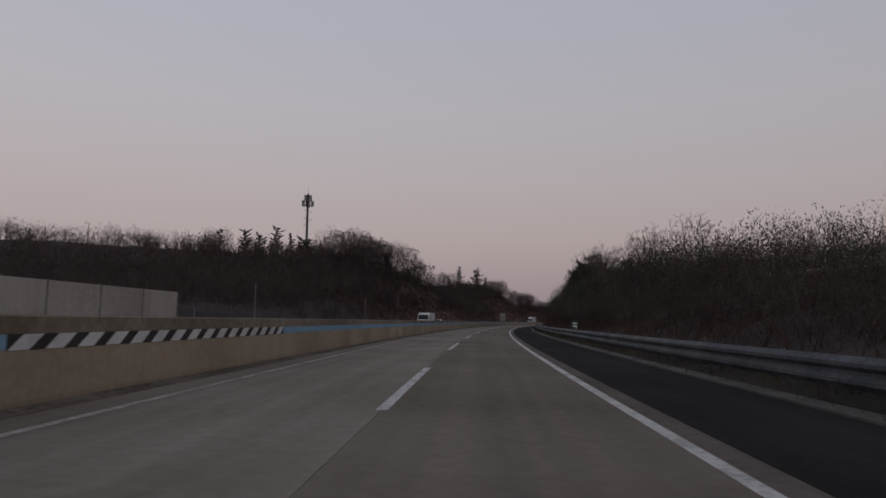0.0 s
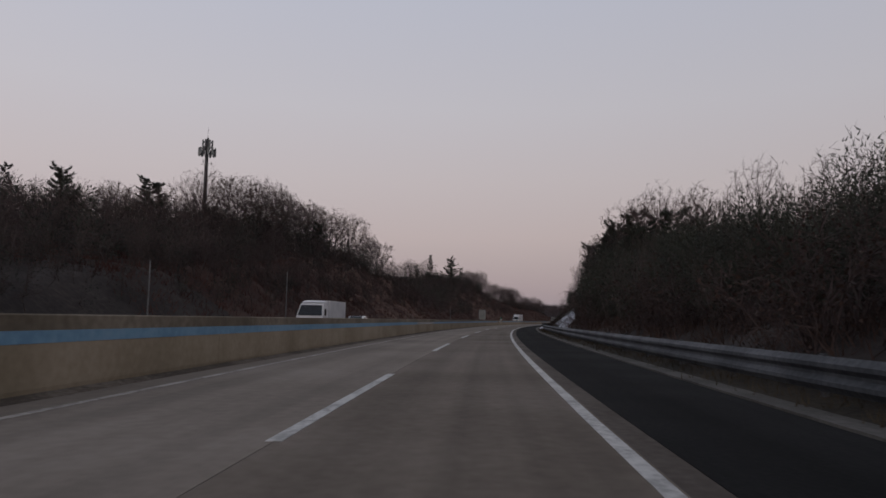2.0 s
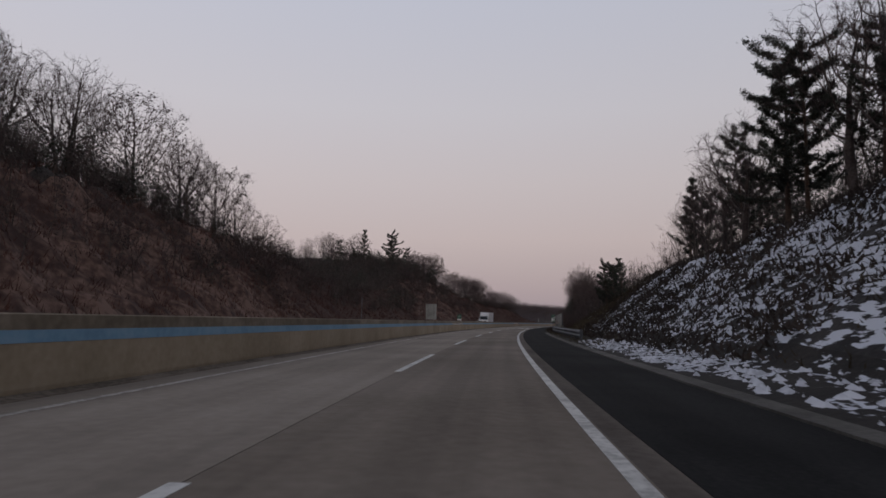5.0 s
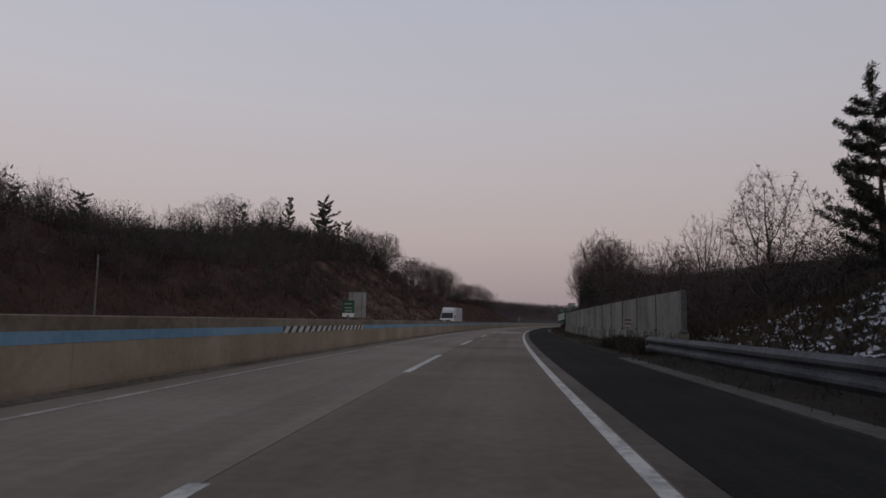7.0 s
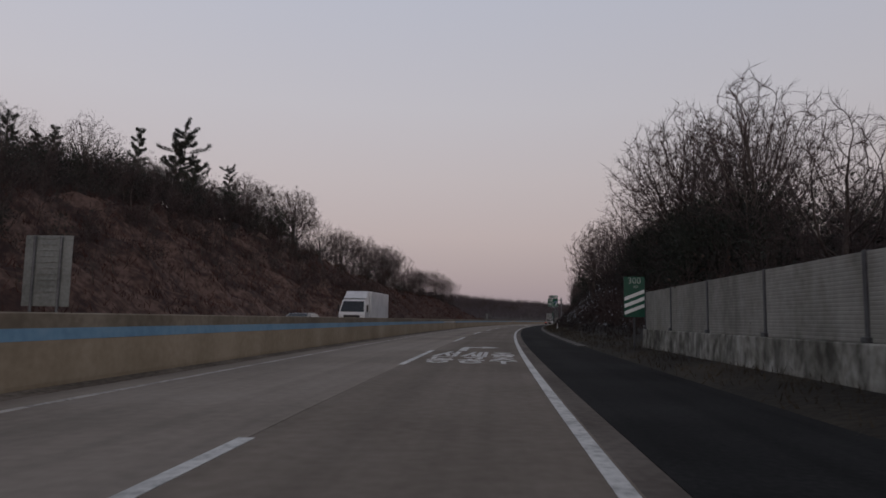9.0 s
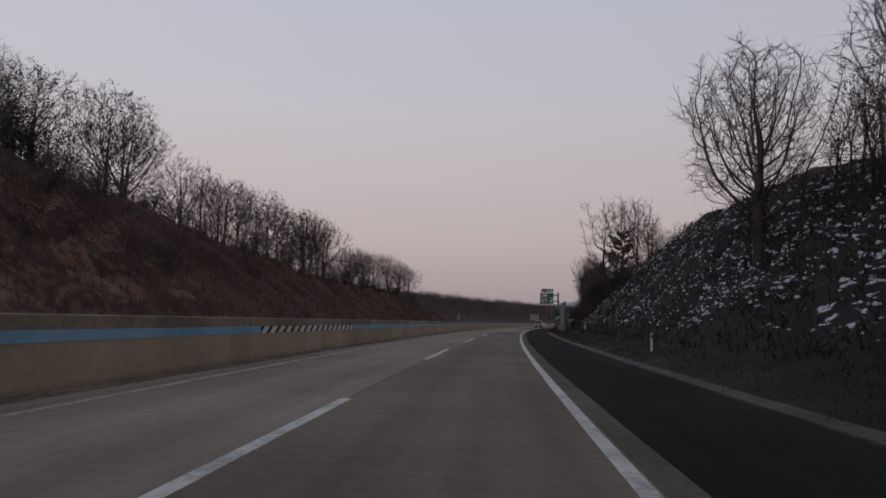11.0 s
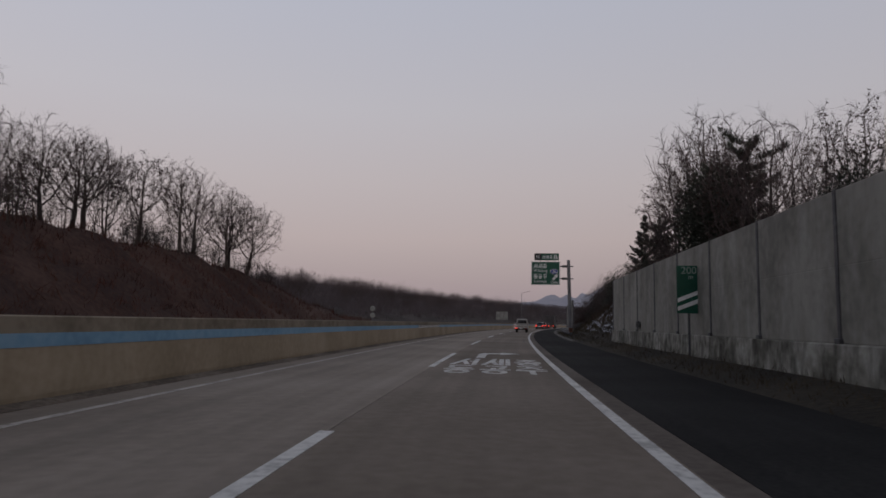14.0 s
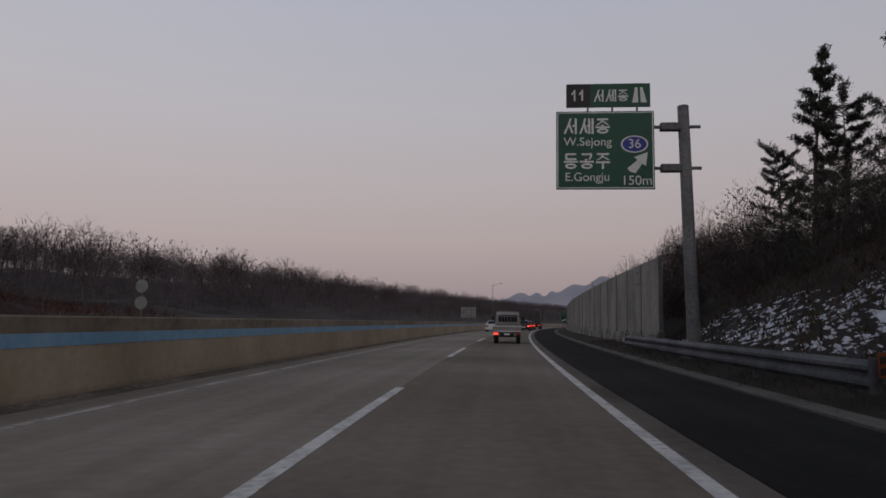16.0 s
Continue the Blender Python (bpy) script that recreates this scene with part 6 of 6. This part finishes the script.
def saloon(s, d, turn, paint, label, length=4.5, lit=True, tall=0.0):
    """Passenger car; origin under its rear bumper."""
    car = thing("car", M(s, d, 0, turn), label, "car", "cars on the motorway")
    L = length
    part("body", hull([(0, .32), (0, .78), (.06, .92 + tall * .4), (.75, .98 + tall * .4), (L - 1.25, .92), (L - .1, .72), (L, .55), (L, .3), (L - .5, .22), (.5, .22)], 1.8, .06, .6), car, mat=paint)
    part("cabin", hull([(.35, .95), (.95, 1.38 + tall), (1.5, 1.45 + tall), (L - 2.1, 1.43 + tall), (L - 1.25, .95)], 1.7, .26, .96), car, mat=paint)
    part("rear_window", mesh_from("rear_window", [(-.66, .40, 1.0), (.66, .40, 1.0), (.52, .93, 1.385 + tall), (-.52, .93, 1.385 + tall)], [(0, 1, 2, 3)], car_glass), car, at=Matrix.Translation((0, -.035, .03)))
    part("windscreen", mesh_from("windscreen", [(.66, L - 1.30, 1.0), (-.66, L - 1.30, 1.0), (-.52, L - 2.06, 1.40 + tall), (.52, L - 2.06, 1.40 + tall)], [(0, 1, 2, 3)], car_glass), car, at=Matrix.Translation((0, .03, .03)))
    for sx in (-1, 1):
        part("side_window", mesh_from("side_window", [(sx * .852, .85, 1.02), (sx * .852, L - 1.5, 1.02), (sx * .66, L - 2.1, 1.37 + tall), (sx * .66, 1.25, 1.37 + tall)], [(0, 1, 2, 3)], car_glass), car, at=Matrix.Translation((sx * .012, 0, 0)))
        part("tail_lamp", box(sx * .70 - .17, sx * .70 + .17, -.02, .05, .66, .84, .02), car, "red tail lamp", tail_lit if lit else red_mat)
        part("headlamp", box(sx * .66 - .2, sx * .66 + .2, L - .1, L + .01, .58, .74, .02), car, "clear headlamp", sign_white)
        for y in (.85, L - .85):
            wheel(car, sx * .80, y, .32, .2)
    part("number_plate", box(-.25, .25, -.015, .02, .55, .67), car, mat=sign_white)
    part("bumper", box(-.88, .88, -.03, .10, .30, .50, .03), car, mat=paint)
    return car


def pickup(s, d):
    """Small cab-over cargo truck seen from behind; origin under its tailgate."""
    t = thing("pickup_truck", M(s, d, 0), "small beige-white cargo truck with a low open bed", "truck")
    part("chassis", box(-.42, .42, .1, 4.6, .40, .58, .02), t, mat=black_paint)
    part("bed_floor", box(-.83, .83, 0, 2.8, .66, .72, .01), t, mat=car_dark)
    part("tailgate", box(-.83, .83, -.03, .02, .70, 1.06, .012), t, "beige dropside tailgate", car_silver)
    part("tailgate_rail", box(-.84, .84, -.045, -.03, 1.0, 1.06, .005), t, mat=sign_white)
    part("tailgate_rail", box(-.84, .84, -.045, -.03, .70, .76, .005), t, mat=sign_white)
    for sx in (-1, 1):
        part("side_board", box(sx * .83 - .02, sx * .83 + .02, 0, 2.8, .70, 1.06, .01), t, mat=car_silver)
        part("tail_lamp", box(sx * .66 - .13, sx * .66 + .13, -.03, .03, .52, .64, .015), t, "red tail lamp", tail_lit if sx < 0 else red_mat)
        part("mirror", box(sx * .98 - .07, sx * .98 + .07, 4.2, 4.28, 1.35, 1.65, .02), t, mat=black_paint)
        wheel(t, sx * .66, .75, .30, .22)
        wheel(t, sx * .70, 4.2, .32, .2)
        part("mud_flap", box(sx * .66 - .13, sx * .66 + .13, .36, .38, .14, .52), t, mat=rubber)
    part("cab", hull([(2.95, .55), (2.95, 1.75), (3.15, 1.93), (4.1, 1.93), (4.75, 1.25), (4.85, .75), (4.8, .5)], 1.7, .16, 1.1), t, "pale cab", car_silver)
    part("rear_window", box(-.58, .58, 2.93, 2.95, 1.28, 1.72, .03), t, mat=car_glass)
    for i in range(7):
        x = -.6 + .2 * i
        part("guard_bar", box(x - .012, x + .012, 2.86, 2.89, .72, 1.62), t, mat=galv)
    for zz in (1.1, 1.62):
        part("guard_rail_bar", box(-.78, .78, 2.86, 2.89, zz - .02, zz + .02), t, mat=galv)
    part("bumper", box(-.80, .80, -.02, .06, .38, .48, .02), t, mat=black_paint)
    part("number_plate", box(-.17, .17, -.035, -.02, .50, .62), t, mat=sign_white)
    return t


def box_truck(s, d, turn, paint, box_paint, label, length=9.0, top=3.6, lit=False, width=2.4, small=1.0):
    """Lorry with a closed box; origin under its rear doors."""
    t = thing("box_truck", M(s, d, 0, turn) @ Matrix.Diagonal((small, small, small, 1)), label, "truck", "lorries")
    L = length
    w = width / 2
    part("chassis", box(-.45, .45, .2, L - .4, .62, .86, .02), t, mat=black_paint)
    part("cargo_box", box(-w, w, 0, L - 2.4, .95, top, .04), t, "plain cargo box", box_paint)
    for sx in (-1, 1):
        part("rear_door", box(sx * w / 2 - w / 2 + .03, sx * w / 2 + w / 2 - .03, -.03, 0, 1.0, top - .08, .01), t, mat=box_paint)
        part("door_bar", rod((sx * .2, -.05, 1.0), (sx * .2, -.05, top - .1), .018, sides=6), t, mat=galv)
        part("tail_lamp", box(sx * (w - .25) - .16, sx * (w - .25) + .16, -.06, 0, .70, .84, .015), t, "red tail lamp", tail_lit if lit else red_mat)
        part("side_skirt", box(sx * w - .03, sx * w, 1.6, L - 3.2, .55, .92, .01), t, mat=galv)
        part("mirror", box(sx * (w + .12) - .08, sx * (w + .12) + .08, L - .45, L - .37, 1.75, 2.35, .02), t, mat=black_paint)
        for y in (1.2, 2.2, L - 1.3):
            wheel(t, sx * (w - .18), y, .47, .3)
        part("headlamp", box(sx * (w - .28) - .18, sx * (w - .28) + .18, L - .02, L + .03, .72, .92, .02), t, "clear headlamp", sign_white)
    part("cab", hull([(L - 2.25, .55), (L - 2.25, 2.75), (L - 1.9, 3.0), (L - .75, 2.85), (L - .12, 1.75), (L, 1.55), (L, .5)], width, .18, 1.7), t, "cab", paint)
    part("windscreen", mesh_from("windscreen", [(w - .12, L - .10, 1.72), (-w + .12, L - .10, 1.72), (-w + .26, L - .66, 2.66), (w - .26, L - .66, 2.66)], [(0, 1, 2, 3)], car_glass), t, at=Matrix.Translation((0, .05, .03)))
    part("wind_deflector", hull([(L - 2.2, 2.9), (L - 2.2, min(top, 3.75)), (L - 1.9, min(top, 3.75)), (L - .95, 2.95)], width - .3, .1, 3.0), t, mat=paint)
    part("grille", box(-w * .62, w * .62, L, L + .03, .95, 1.45, .02), t, mat=black_paint)
    part("bumper", box(-w, w, L - .1, L + .06, .38, .68, .04), t, mat=paint)
    return t


pickup(496.4, 1.93)
saloon(546.0, -1.75, 0, car_white, "white saloon car in the passing lane ahead", lit=False)
saloon(560.0, 1.9, 0, car_dark, "dark saloon car with lit tail lamps ahead", tall=.15)
saloon(572.0, 1.8, 0, car_red, "dark red car with lit brake lamps", tall=.2)
saloon(581.5, 1.9, 0, car_dark, "dark saloon car braking in the queue", tall=.1)
box_truck(592.0, 2.1, 0, car_dark, car_dark, "dark box lorry driving at the head of the queue", 8.5, 3.6, True, 2.5)
box_truck(108.5, -11.2, 180, car_white, car_white, "small white box lorry on the oncoming carriageway", 8.6, 3.15, False, 2.5, .8)
box_truck(331.5, -11.0, 180, car_white, car_white, "white cab-over lorry with a white box, oncoming", 10.5, 3.65)
saloon(302.5, -9.0, 180, car_silver, "silver car on the oncoming carriageway", 4.6, False)
saloon(116.8, -10.6, 180, car_white, "pale car behind the median barrier, oncoming", 4.6, False)

# ---------------------------------------------------------------- distance


def mountain(name, places, depth, label, seed):
    """A wooded ridge: crest heights over a line of places, falling to both sides."""
    rng = np.random.default_rng(seed)
    crest = np.array(places, float)
    t = np.linspace(0, len(crest) - 1, 90)
    soft = np.hanning(17)[1:-1] / np.hanning(17).sum()
    line = np.stack([np.interp(t, np.arange(len(crest)), crest[:, i]) for i in range(3)], 1)
    line[:, 2] = np.convolve(np.pad(line[:, 2], 7, mode="edge"), soft, mode="valid")
    line[:, 2] += sum(np.sin(t * f + p) * a for f, p, a in ((2.1, .3, 1.2), (5.3, 1.1, .5), (11, 2.0, .25)))
    away = np.array([line[-1, 1] - line[0, 1], line[0, 0] - line[-1, 0], 0.0])
    away /= np.linalg.norm(away)
    rows_k = np.linspace(-1, 1, 15)
    v = []
    for k in rows_k:
        h = line[:, 2] * (1 - abs(k)) ** .8 * (1 + .06 * np.sin(t * 7 + k * 9)) - 2
        p = line + away * k * depth
        p[:, 2] = h
        v.append(p)
    v = np.concatenate(v)
    n = 90
    f = [(i * n + j, i * n + j + 1, (i + 1) * n + j + 1, (i + 1) * n + j) for i in range(14) for j in range(n - 1)]
    return tagged(new(name, mesh_from(name, v, f, mount_mat, smooth=True)), label, "mountain", kind="structure")


# both ridges get their haze from mount_mat's tint and glow
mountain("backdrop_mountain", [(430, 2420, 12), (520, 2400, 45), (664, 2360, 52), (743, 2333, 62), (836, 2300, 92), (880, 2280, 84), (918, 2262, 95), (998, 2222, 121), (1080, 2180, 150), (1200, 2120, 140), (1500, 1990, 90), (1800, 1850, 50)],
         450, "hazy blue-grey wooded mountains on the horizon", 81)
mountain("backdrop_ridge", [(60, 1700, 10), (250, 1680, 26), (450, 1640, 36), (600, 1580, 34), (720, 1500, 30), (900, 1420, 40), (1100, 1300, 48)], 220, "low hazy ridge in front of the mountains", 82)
